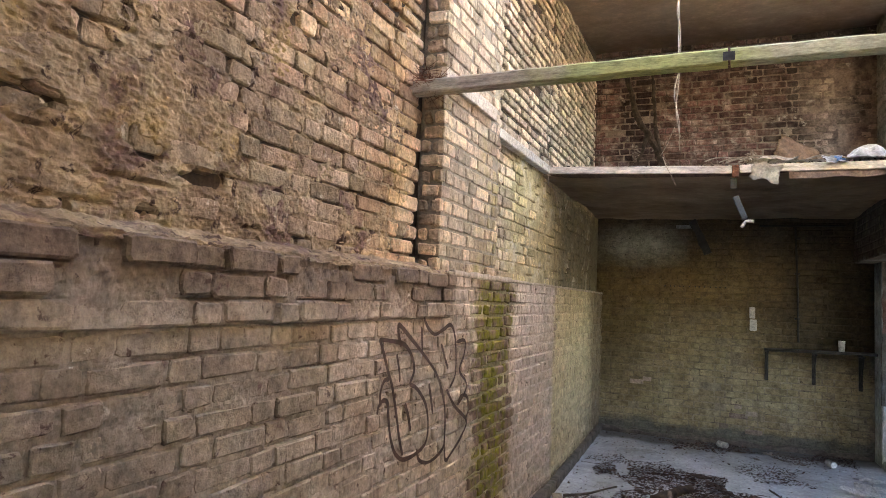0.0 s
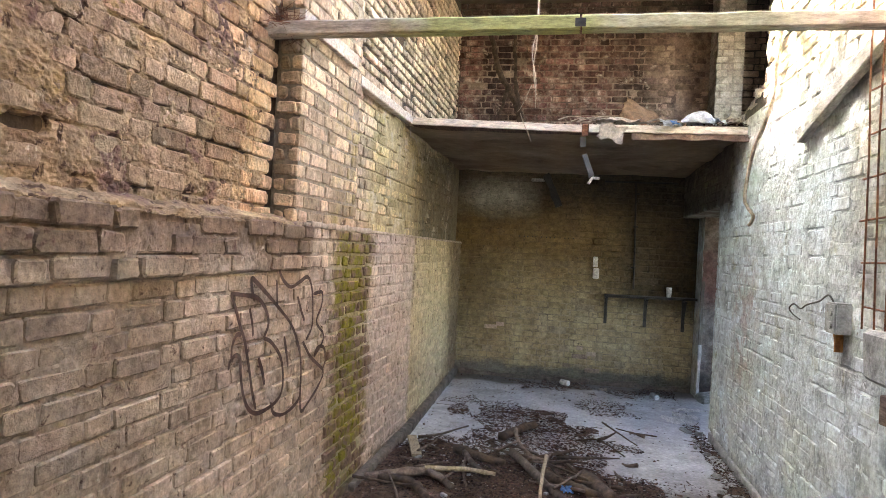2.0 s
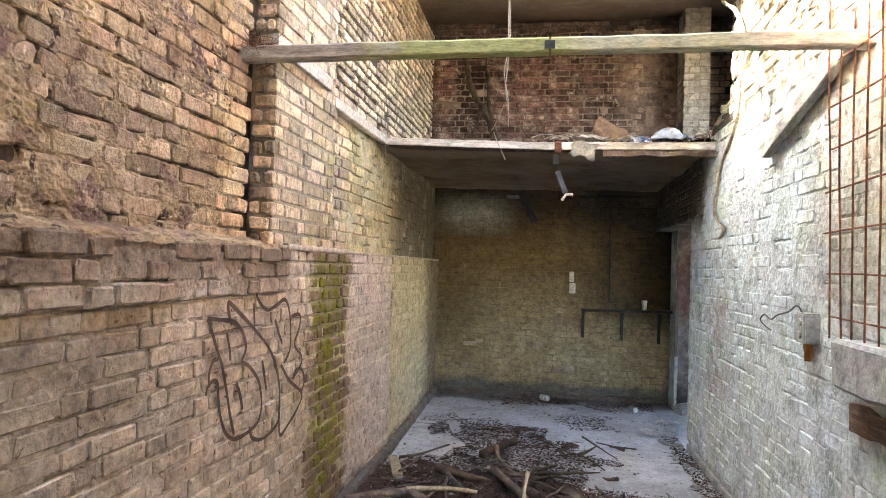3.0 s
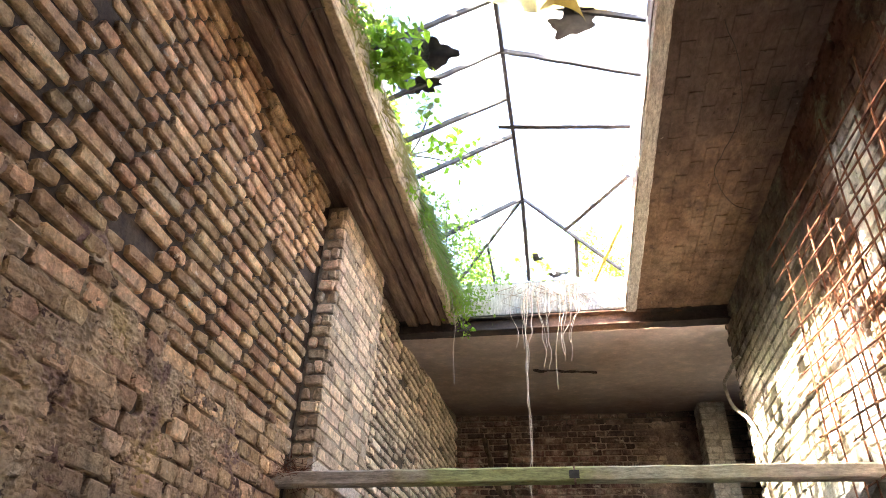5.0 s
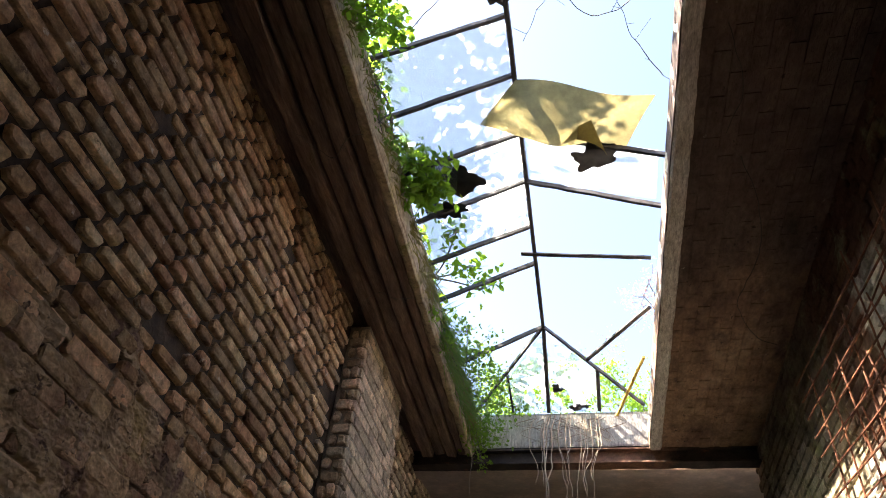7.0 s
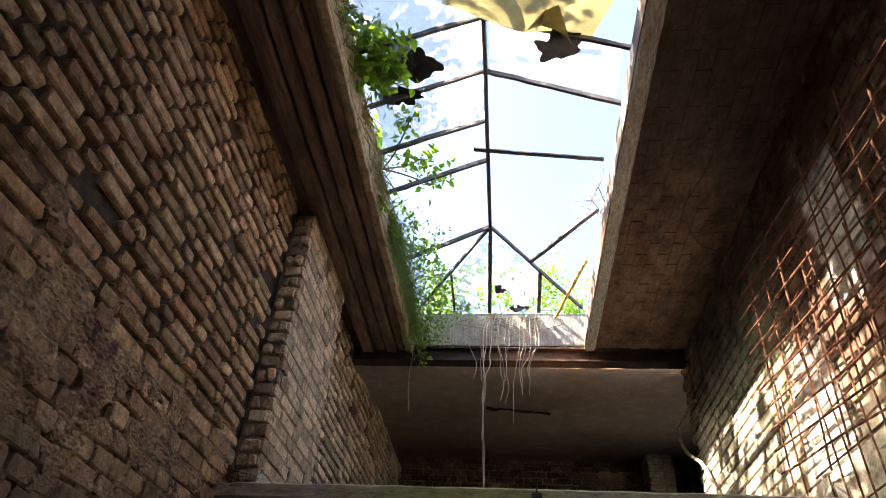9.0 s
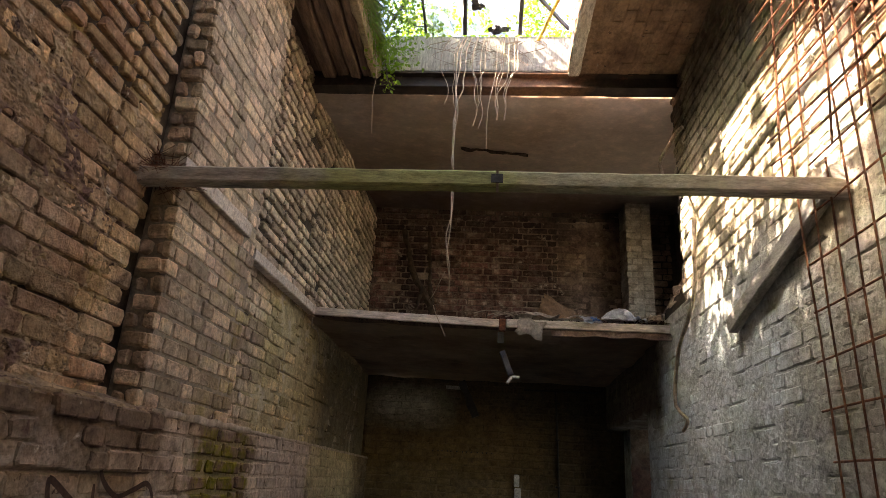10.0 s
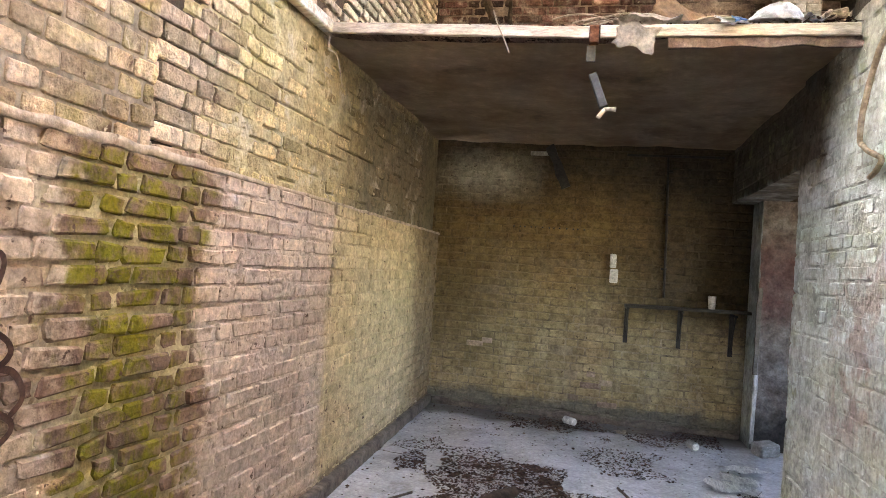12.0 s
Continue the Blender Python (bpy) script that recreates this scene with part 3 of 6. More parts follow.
class Brickwork:
    """Courses of bricks on a wall plane. base: the plane's origin; along: the unit way of its courses; out: its normal."""

    def __init__(self, wall, base, along, out, mats, wear, joint=0.011, jut=0.002, lost=0.0, header_every=2):
        self.wall, self.base, self.along, self.out = wall, Vector(base), Vector(along), Vector(out)
        self.mats, self.jut, self.lost, self.joint, self.header_every = mats, jut, lost, joint, header_every
        self.kinds = {}
        for kind, length in (("stretcher", 0.215), ("header", 0.102), ("half", 0.05)):
            self.kinds[kind] = [brick_shape(length + 0.0115 - joint, COURSE - joint, wear) for _ in range(7)]
        self.meshes = {}
        self.verts, self.faces = [], []
        self.count = 0

    def put(self, kind, u, v, near):
        i = rng.randrange(7)
        jut = rng.gauss(0, self.jut)
        tilt = Matrix.Rotation(rng.gauss(0, 0.006), 4, "Z") @ Matrix.Rotation(rng.gauss(0, self.jut * 3), 4, "Y")
        up = self.out.cross(self.along)
        m = Matrix((self.along, up, self.out)).transposed().to_4x4()
        m.translation = self.base + self.along * u + up * v + self.out * jut
        m = m @ tilt
        if rng.random() < 0.5:
            m = m @ Matrix.Rotation(math.pi, 4, "Z")
        if near and self.count < 300:
            key = (kind, i)
            if key not in self.meshes:
                me = bpy.data.meshes.new("brick")
                me.from_pydata(*[self.kinds[kind][i][0], [], self.kinds[kind][i][1]])
                me.materials.append(self.mats[0])
                self.meshes[key] = me
            ob = new("brick", self.meshes[key])
            ob.parent = self.wall
            ob.matrix_basis = m
            self.count += 1
        else:
            vs, fs = self.kinds[kind][i]
            k = len(self.verts)
            self.verts += [tuple(m @ Vector(p)) for p in vs]
            self.faces += [tuple(k + q for q in f) for f in fs]

    def fill(self, u0, u1, v0, v1, near=None, keep=None, lost=None):
        """near, keep: tests of (u, v). lost: the share of bricks that have fallen out, or a function of (u, v)."""
        lost = self.lost if lost is None else lost
        rows = int(round((v1 - v0) / COURSE))
        for r in range(rows):
            v = v0 + (r + 0.5) * COURSE
            u = u0 - (0.0 if r % 2 else 0.165) - rng.uniform(0, 0.012)
            k = r
            while u < u1 - 0.03:
                kind = "header" if k % 2 else "stretcher"
                size = 0.113 if kind == "header" else 0.2265
                a, b = u, u + size
                k += 1
                u = b
                if b <= u0 + 0.02:
                    continue
                if a < u0 or b > u1:
                    room = min(b, u1) - max(a, u0)
                    mid = max(a, u0) + room / 2
                    if room > 0.2:
                        kind = "stretcher"
                    elif room > 0.095:
                        kind, mid = "header", (max(a, u0) + 0.0565 if a < u0 else min(b, u1) - 0.0565)
                    elif room > 0.045:
                        kind = "half"
                    else:
                        continue
                else:
                    mid = (a + b) / 2
                if keep is not None and not keep(mid, v):
                    continue
                if rng.random() < (lost(mid, v) if callable(lost) else lost):
                    continue
                self.put(kind, mid, v + rng.gauss(0, 0.0016), near is not None and near(mid, v))

    def finish(self, label=""):
        if self.verts:
            joined("brick_courses", self.verts, self.faces, self.mats[1], self.wall, label)

# ---- structure ----
L, U, R = -1.37, -1.505, 1.215            # lower left face, upper left face, right face
LEDGE, SOFF = 1.66, 4.36                   # ledge height, slab soffit
BACK, UBACK = 8.585, 8.12                  # lower and upper back wall faces
MEZ = 5.637                                # front edge of the loft floor
BEHIND = -3.2
BEND, SPLAY = 5.72, 0.027                  # past BEND the lower left wall turns away by SPLAY
BENT = Matrix(((1, -SPLAY, 0, SPLAY * BEND), (0, 1, 0, 0), (0, 0, 1, 0), (0, 0, 0, 1)))

# ground outside, floor
bm = bmesh.new()
for x0, x1, y0, y1 in ((-400, 400, -400, -4.2), (-400, 400, 9.6, 400), (-400, -2.2, -4.2, 9.6), (3.4, 400, -4.2, 9.6)):
    bm.faces.new([bm.verts.new(p) for p in ((x0, y0, -0.06), (x1, y0, -0.06), (x1, y1, -0.06), (x0, y1, -0.06))])
solid("ground", M_GROUND, "rough bare ground around the building", "ground", bm=bm)


def floor_point(u, v):
    x, y = -2.1 + 5.4 * u, -4.2 + 13.8 * v
    z = 0.012 * noise.noise(Vector((x * 1.3, y * 1.3, 0))) + 0.004 * noise.noise(Vector((x * 6, y * 6, 4)))
    return (x, y, z)


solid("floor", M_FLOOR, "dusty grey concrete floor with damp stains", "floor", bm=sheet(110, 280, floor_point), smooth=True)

# left wall: thick lower half, thinner upper half with a pier
wall_left = solid("wall_left", M_LOWM, "old brick wall, paint peeling below, bare stock brick above", "wall",
                  bm=boxes((-2.0, L - 0.014, BEHIND - 0.3, BEND, -0.1, LEDGE - 0.004), (-2.0, L - 0.014, BEND, BACK + 0.4, -0.1, LEDGE - 0.004, BENT)))
wall_left_upper = solid("wall_left_upper", M_UPM, "bare yellow stock brick wall above a ledge", "wall",
                        bm=boxes((-2.0, U - 0.024, BEHIND - 0.3, UBACK + 0.5, LEDGE - 0.004, 5.0)))
PIER0, PIER1, PIERX = 3.25, 4.16, -1.388
pier = solid("brick_pier", M_PALEM, "toothed brick pier standing out of the side wall", "pier",
             bm=boxes((U - 0.02, PIERX - 0.007, PIER0 + 0.03, PIER1 - 0.01, LEDGE - 0.004, 4.3)))
# cement fillet on the ledge
bm = bmesh.new()
plank(bm, (L - 0.058, 3.36, LEDGE + 0.004), (L - 0.062, BEND + 0.02, LEDGE), 0.02, 0.12, n=80, wear=0.007)
plank(bm, BENT @ Vector((L - 0.056, BEND, LEDGE)), BENT @ Vector((L - 0.056, BACK, LEDGE)), 0.02, 0.11, n=60, wear=0.007)
plank(bm, (L - 0.008, 3.42, LEDGE + 0.006), (L - 0.012, 4.45, LEDGE + 0.004), 0.032, 0.03, n=160, wear=0.011)
part("cement_ledge", bm, M_CEMENT, wall_left, "pale cement ledge", smooth=True)
def ledge_point(u, v):
    y = -1.5 + 4.9 * u
    a, b = Vector((L + 0.008, y, LEDGE - 0.018)), Vector((L - 0.012, y, LEDGE + 0.006))
    c = Vector((U - 0.01, y, LEDGE + 0.045))
    p = a.lerp(b, v / 0.45) if v < 0.45 else b.lerp(c, (v - 0.45) / 0.55)
    q = Vector((y * 8, v * 2.4, 0))
    h = 0.012 * noise.noise(q) + 0.01 * noise.noise(q * 3.1) + 0.008 * noise.noise(q * 9)
    return p + Vector((h, 0, 0.6 * h))


bm = sheet(420, 16, ledge_point)
part("crumbling_ledge", bm, M_RENDER, wall_left, "crumbling dark cement ledge", smooth=True)
bm = bmesh.new()
plank(bm, (L + 0.02, 4.2, 0.035), (L + 0.02, BEND + 0.02, 0.035), 0.09, 0.06, n=40, wear=0.01)
plank(bm, BENT @ Vector((L + 0.02, BEND, 0.035)), BENT @ Vector((L + 0.01, BACK, 0.035)), 0.09, 0.06, n=50, wear=0.01)
part("kerb", bm, M_KERB, wall_left, "low dark cement kerb", smooth=True)

# right wall: up to the doorway under the loft, with an opening above the loft and a recessed patch behind the grid
DOOR0, DOOR1, DOORH = 6.42, 8.25, 2.09
bm = boxes((R + 0.012, 1.62, BEHIND - 0.3, 5.2, -0.1, 5.0), (R + 0.012, 1.62, 5.2, DOOR0, -0.1, 2.62),
           (R + 0.028, 1.62, DOOR0, BACK, DOORH, 2.62), (1.42, 1.9, DOOR1, BACK, -0.1, DOORH))
wall_right = solid("wall_right", M_RTM, "whitewashed brick wall with a doorway at its far end", "wall", bm=bm)
bm = bmesh.new()
plank(bm, (R - 0.005, 1.0, 0.035), (R + 0.015, DOOR0 + 0.02, 0.035), 0.09, 0.055, n=60, wear=0.008)
part("kerb", bm, M_CONC, wall_right, "low grey cement kerb", smooth=True)
# back wall below the loft, brick wall above it
wall_back = solid("wall_back", M_BKM, "cream painted brick back wall, damp at its foot", "wall", bm=boxes((-2.0, 1.9, BACK + 0.014, BACK + 0.35, -0.1, 2.62)))
wall_upper_back = solid("wall_upper_back", M_UBM, "sooty red brick wall above the loft", "wall", bm=boxes((-2.0, 2.3, UBACK + 0.014, UBACK + 0.35, 2.62, 5.0)))
UPX0, UPX1, UPY = 1.36, 1.64, 7.75
pier_up = solid("loft_pier", M_PALEM, "pale brick pier in the loft", "pier", bm=boxes((UPX0 + 0.01, UPX1, UPY + 0.01, UBACK + 0.02, 2.6, 4.7)))
# loft side wall; a hidden opening is added to bring daylight into the loft
solid("wall_loft_side", M_UBM, "dark side wall of the loft, hidden opening added for daylight", "wall", bm=boxes((2.0, 2.3, 5.2, 5.6, 2.4, 5.0), (2.0, 2.3, 7.2, UBACK + 0.4, 2.4, 5.0), (2.0, 2.3, 5.6, 7.2, 2.4, 3.0), (2.0, 2.3, 5.6, 7.2, 4.1, 5.0), (1.62, 2.0, 5.0, 5.2, 2.4, 5.0)))
# unseen side room behind the doorway; its window is added to light the doorway
solid("wall_side_room", M_BKM, "dim walls of an unseen side room, window added for daylight", "wall", bm=boxes((3.1, 3.3, 5.4, 6.3, -0.1, 2.7), (3.1, 3.3, 7.4, 9.0, -0.1, 2.7), (3.1, 3.3, 6.3, 7.4, 2.15, 2.7), (3.1, 3.3, 6.3, 7.4, -0.1, 1.0), (1.62, 3.3, 5.3, 5.5, -0.1, 2.7), (1.9, 3.3, 8.95, 9.15, -0.1, 2.7)))
solid("ceiling_side_room", M_MEZZ, "dark ceiling of an unseen side room", "ceiling", bm=boxes((1.62, 3.3, 5.3, 9.15, 2.62, 2.8)))
# unseen wall behind the walker, added; its opening lets daylight in
solid("wall_entrance", M_LOWM, "added brick wall behind the walker, opening for daylight", "wall",
      bm=boxes((-1.6, 0.3, BEHIND - 0.3, BEHIND, -0.1, 4.4), (1.0, 1.62, BEHIND - 0.3, BEHIND, -0.1, 4.4), (0.3, 1.0, BEHIND - 0.3, BEHIND, 2.1, 4.4)))

# roof slabs round the skylight
OX0, OX1, OY0, OY1 = -0.985, 0.415, 1.05, 5.06
bm = bmesh.new()
for k in range(11):
    x0, y = OX1 + 0.0745 * k, OY0 - 0.1 - (0.115 if k % 2 else 0.0)
    while y < OY1 - 0.1:
        y1 = min(y + 0.226, OY1 - 0.012)
        box(bm, x0 + rng.uniform(0, 0.003), x0 + 0.069, max(y, OY0 - 0.1) + rng.uniform(0, 0.003), y1 - 0.006, SOFF + rng.uniform(-0.003, 0.003), SOFF + 0.05)
        y = y1 + 0.0005
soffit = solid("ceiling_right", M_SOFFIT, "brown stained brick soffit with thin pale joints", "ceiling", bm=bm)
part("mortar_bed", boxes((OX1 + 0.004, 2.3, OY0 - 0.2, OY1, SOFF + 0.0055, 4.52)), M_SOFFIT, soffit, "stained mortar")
bm = boxes((-2.0, OX0 - 0.12, OY0 - 0.2, OY1, SOFF + 0.05, 4.52))
for x0, x1, z in ((U - 0.05, -1.43, 0.0), (-1.42, -1.32, -0.05), (-1.31, -1.22, -0.03), (-1.21, -1.13, -0.055), (-1.12, -1.05, -0.035)):
    plank(bm, ((x0 + x1) / 2, OY0 - 0.1, SOFF + z + 0.03), ((x0 + x1) / 2, OY1 - 0.01, SOFF + z + 0.03), 0.06, x1 - x0 - 0.006, n=40, wear=0.011)
solid("ceiling_left", M_BOARD, "dark stepped timber boards under the roof edge", "ceiling", bm=bm)
solid("ceiling_near", M_SOFFIT, "dark concrete roof slab", "ceiling", bm=boxes((-2.0, 2.3, BEHIND - 0.3, OY0 - 0.01, SOFF, 4.52)))
solid("roof", M_ROOF, "felt roof over the loft", "roof", bm=boxes((-2.0, 2.3, OY1 + 0.1, UBACK + 0.4, 4.66, 4.74)))


def loft_ceiling(u, v):
    x, y = -1.7 + 3.9 * u, 5.14 + 3.2 * v
    return (x, y, 4.27 + 0.085 * (y - 5.14) + 0.02 * noise.noise(Vector((x, y, 2))) + (0.05 * max(0, v - 0.45)))


solid("ceiling_loft", M_PLASTER, "stained brown plaster ceiling above the loft", "ceiling", bm=sheet(24, 20, loft_ceiling, 0.03), smooth=True)


def girder(name, y, z0, z1, label):
    g = thing(name, label, "girder", kind="structure", at=(0, y, z0))
    part("web", boxes((-1.6, 1.45, y + 0.03, y + 0.05, z0 + 0.012, z1 - 0.012)), M_GIRDER, g)
    bm = bmesh.new()
    plank(bm, (-1.6, y + 0.04, z0 + 0.006), (1.45, y + 0.04, z0 + 0.006), 0.014, 0.12, n=40, wear=0.004)
    part("bottom_flange", bm, M_GIRDER, g, "flaking rusty flange")
    part("top_flange", boxes((-1.6, 1.45, y - 0.02, y + 0.1, z1 - 0.012, z1)), M_GIRDER, g)
    return g


girder("steel_girder", OY1 + 0.005, 4.245, SOFF + 0.01, "black painted steel girder, rusting under the skylight")
girder("steel_girder", OY0 - 0.11, 4.2, SOFF + 0.02, "black painted steel girder across the roof")
# upstands of the skylight
bm = sheet(60, 14, lambda u, v: Vector((OX0 - 0.1 + (OX1 - OX0 + 0.2) * u, OY1 - 0.012, SOFF + 0.02 + 0.31 * v)) + wobble((u * 3, v, 0), 6, 0.006), 0.12)
solid("upstand_end", M_UPSTAND, "streaked white concrete kerb of the skylight", "skylight kerb", bm=bm, smooth=True)
bm = bmesh.new()
plank(bm, (OX1 + 0.05, OY0 - 0.1, SOFF + 0.075), (OX1 + 0.05, OY1, SOFF + 0.075), 0.17, 0.09, n=60, wear=0.008)
solid("upstand_right", M_UPSTAND, "flaking white concrete kerb of the skylight", "skylight kerb", bm=bm)
bm = bmesh.new()
plank(bm, (OX0 - 0.06, OY0 - 0.1, SOFF + 0.11), (OX0 - 0.05, OY1, SOFF + 0.11), 0.28, 0.1, n=60, wear=0.012)
plank(bm, (-1.02, OY0 - 0.1, SOFF - 0.025), (-1.02, OY1 - 0.01, SOFF - 0.025), 0.05, 0.045, n=60, wear=0.008)
solid("upstand_left", M_MOSSY, "mossy concrete kerb of the skylight", "skylight kerb", bm=bm)
solid("upstand_near", M_UPSTAND, "concrete kerb of the skylight", "skylight kerb", bm=boxes((OX0 - 0.1, OX1 + 0.1, OY0 - 0.12, OY0, 4.53, 4.62)))

# ---- loft floor ----
loft = thing("loft_floor", "sagging boarded loft floor with a white front board", "loft floor", kind="structure", at=(0, MEZ, 2.6))


def sag(x, y):
    t = (x + 1.45) / 2.7
    return -0.055 * max(0, 4 * t * (1 - t)) - 0.02 * max(0, t - 0.5)


def loft_under(u, v):
    x, y = -1.6 + 3.1 * u, MEZ + 0.03 + 2.95 * v
    z = 2.6 + sag(x, y) * (1 - 0.6 * v) + 0.03 * noise.noise(Vector((x * 1.2, y * 1.4, 3))) + 0.012 * noise.noise(Vector((x * 4, y * 4, 1)))
    return (x, y, z)


part("lining", sheet(50, 40, loft_under, 0.012), M_MEZZ, loft, "sooty sagging ceiling boards", smooth=True)
bm = bmesh.new()
plank(bm, (-1.46, MEZ, 2.632), (-0.035, MEZ, 2.588), 0.058, 0.03, n=20)
part("front_board", bm, M_TIMBER, loft)
bm = bmesh.new()
plank(bm, (0.02, MEZ - 0.004, 2.592), (1.2, MEZ - 0.004, 2.59), 0.058, 0.03, n=20)
part("front_board", bm, M_TIMBER, loft)
bm = bmesh.new()
plank(bm, (0.35, MEZ + 0.012, 2.535), (1.22, MEZ + 0.01, 2.54), 0.05, 0.02, n=20, wear=0.012)
part("under_board", bm, M_BOARD, loft, "split dark board")
part("joint_bracket", bevelled(boxes((-0.033, 0.014, MEZ - 0.026, MEZ + 0.02, 2.53, 2.62))), M_RUST, loft)
bm = sheet(40, 30, lambda u, v: Vector((-1.55 + 3.5 * u, MEZ + 0.03 + 2.94 * v, 2.655 + sag(-1.5 + 3 * u, 0) * 0.6)) + wobble((u * 5, v * 5, 1), 2, 0.01), 0.02)
part("deck", bm, M_BOARD, loft)
bm = bmesh.new()
plank(bm, (PIERX + 0.015, 3.2, 2.64), (PIERX + 0.02, 3.98, 2.645), 0.075, 0.03, n=10)
solid("wall_plate", M_TIMBER, "broken end of a pale timber wall plate", "wall plate", bm=bm)
bm = bmesh.new()
plank(bm, (U + 0.035, 4.3, 2.63), (U + 0.05, MEZ - 0.015, 2.635), 0.07, 0.06, n=14)
solid("wall_plate", M_TIMBER, "pale timber wall plate on the side wall", "wall plate", bm=bm)

# ---- cross beam and strut ----
bm = bmesh.new()
plank(bm, (U - 0.02, 3.15, 2.558), (-0.085, 3.15, 2.566), 0.068, 0.068, n=24, wear=0.004)
beam = thing("cross_beam", "weathered timber beam with green algae", "beam", at=(0, 3.15, 2.5))
part("length", bm, M_BEAM, beam)
bm = bmesh.new()
plank(bm, (-0.075, 3.152, 2.567), (1.3, 3.152, 2.57), 0.066, 0.066, n=24, wear=0.004)
part("length", bm, M_BEAM, beam)
part("joint_plate", boxes((-0.105, -0.06, 3.108, 3.114, 2.545, 2.58)), M_BATTEN, beam)
bm = bmesh.new()
plank(bm, (R - 0.035, 3.14, 2.63), (R - 0.04, 4.33, 2.32), 0.085, 0.05, up=(0, 0.3, 1), n=14)
solid("wall_strut", M_GREYWOOD, "grey weathered timber strut sloping down the wall", "strut", kind="", bm=bm)

# ---- skylight ----
RX, RZ, EZ = -0.33, 4.87, 4.6              # ridge line, ridge height, eaves height
EL, ER = -0.95, 0.4                        # eaves on both sides
skylight = thing("skylight", "ruined steel-framed skylight with broken panes", "skylight", at=(RX, 3.0, EZ))


def bar(name, a, b, w=0.018, h=0.029, material=None, parent=None, label="", wear=0.004):
    bm = bmesh.new()
    plank(bm, a, b, h, w, n=12, wear=wear)
    return part(name, bm, material or M_BAR, parent or skylight, label)


bar("ridge_bar", (RX + 0.01, 1.25, RZ), (RX, 4.09, RZ), 0.026, 0.04)
for y in (1.58, 1.92, 2.3, 2.655, 3.03, 3.38):
    bar("rafter", (RX, y, RZ), (EL - 0.03, y + rng.uniform(-0.02, 0.02), EZ - 0.03), 0.02, 0.032)
bar("rafter", (RX, 4.09, RZ), (EL, 4.13, EZ), 0.02, 0.032)
for y in (2.3, 2.655):
    bar("rafter", (RX, y, RZ), (ER + 0.03, y, EZ - 0.055), 0.02, 0.032)
bar("hip", (RX, 1.52, RZ), (-0.86, 0.98, EZ + 0.04))
bar("hip", (RX, 1.52, RZ), (0.1, 0.98, EZ + 0.06))
bar("near_rail", (0.05, 1.12, EZ + 0.02), (ER + 0.05, 1.15, EZ + 0.02))
bar("hip", (RX, 4.09, RZ), (EL - 0.02, 4.99, 4.7))
bar("hip", (RX, 4.09, RZ), (ER + 0.02, 4.99, 4.72))
bar("end_bar", (RX, 4.09, RZ - 0.01), (-0.356, 5.02, 4.7), 0.03, 0.045)
bar("end_bar", (-0.66, 4.6, 4.79), (-0.66, 5.02, 4.7))
bar("end_bar", (0.06, 4.58, 4.8), (0.06, 5.02, 4.7), 0.03)
bar("loose_bar", (-0.42, 3.28, RZ - 0.005), (0.42, 3.29, 4.76), 0.03, 0.012, None, None, "loose fallen glazing bar")
bar("loose_bar", (-0.02, 4.42, 4.78), (0.42, 3.74, 4.72), 0.03, 0.018, M_BAR, None, "loose rusty bar")
bar("loose_bar", (0.2, 5.05, 4.66), (0.4, 4.32, 4.72), 0.022, 0.018, M_YBAR, None, "bent yellow painted bar")


def pane(a, b, c, d, holes=0.0, seed=0, material=None, name="pane"):
    """A thin pane between four corners; cells fall away where the noise is high."""
    a, b, c, d = (Vector(p) for p in (a, b, c, d))
    n = 40
    bm = bmesh.new()
    g = [[bm.verts.new((a.lerp(b, i / n)).lerp(d.lerp(c, i / n), j / n)) for j in range(n + 1)] for i in range(n + 1)]
    for i in range(n):
        for j in range(n):
            if noise.noise(Vector((i * 0.085, j * 0.085, seed))) + 0.3 * noise.noise(Vector((i * 0.3, j * 0.3, seed))) < 0.75 - holes:
                bm.faces.new((g[i][j], g[i + 1][j], g[i + 1][j + 1], g[i][j + 1]))
    loose = [v for v in bm.verts if not v.link_faces]
    for v in loose:
        bm.verts.remove(v)
    bmesh.ops.solidify(bm, geom=bm.faces[:], thickness=0.005)
    ob = part(name, bm, material or M_GLASS, skylight, "cracked dirty wired glass")
    ob.visible_shadow = False
    return ob


def left_pane(y0, y1, holes, seed):
    pane((RX, y0, RZ + 0.008), (EL, y0, EZ + 0.008), (EL, y1, EZ + 0.008), (RX, y1, RZ + 0.008), holes, seed)


left_pane(1.59, 1.915, 0.0, 1.3)
left_pane(1.93, 2.295, 0.15, 2.7)
left_pane(2.31, 2.65, 0.25, 4.1)
left_pane(2.665, 3.025, 0.2, 5.9)
pane((RX, 2.31, RZ + 0.008), (ER, 2.31, EZ + 0.008), (ER, 2.65, EZ + 0.008), (RX, 2.65, RZ + 0.008), 0.12, 8.2)
pane((RX, 4.13, RZ), (-0.64, 4.62, 4.79), (-0.64, 5.04, 4.7), (-0.37, 5.04, 4.7), 0.45, 9.4)
pane((RX, 4.13, RZ), (0.04, 4.6, 4.8), (0.04, 5.04, 4.7), (-0.34, 5.04, 4.7), 0.6, 3.3)
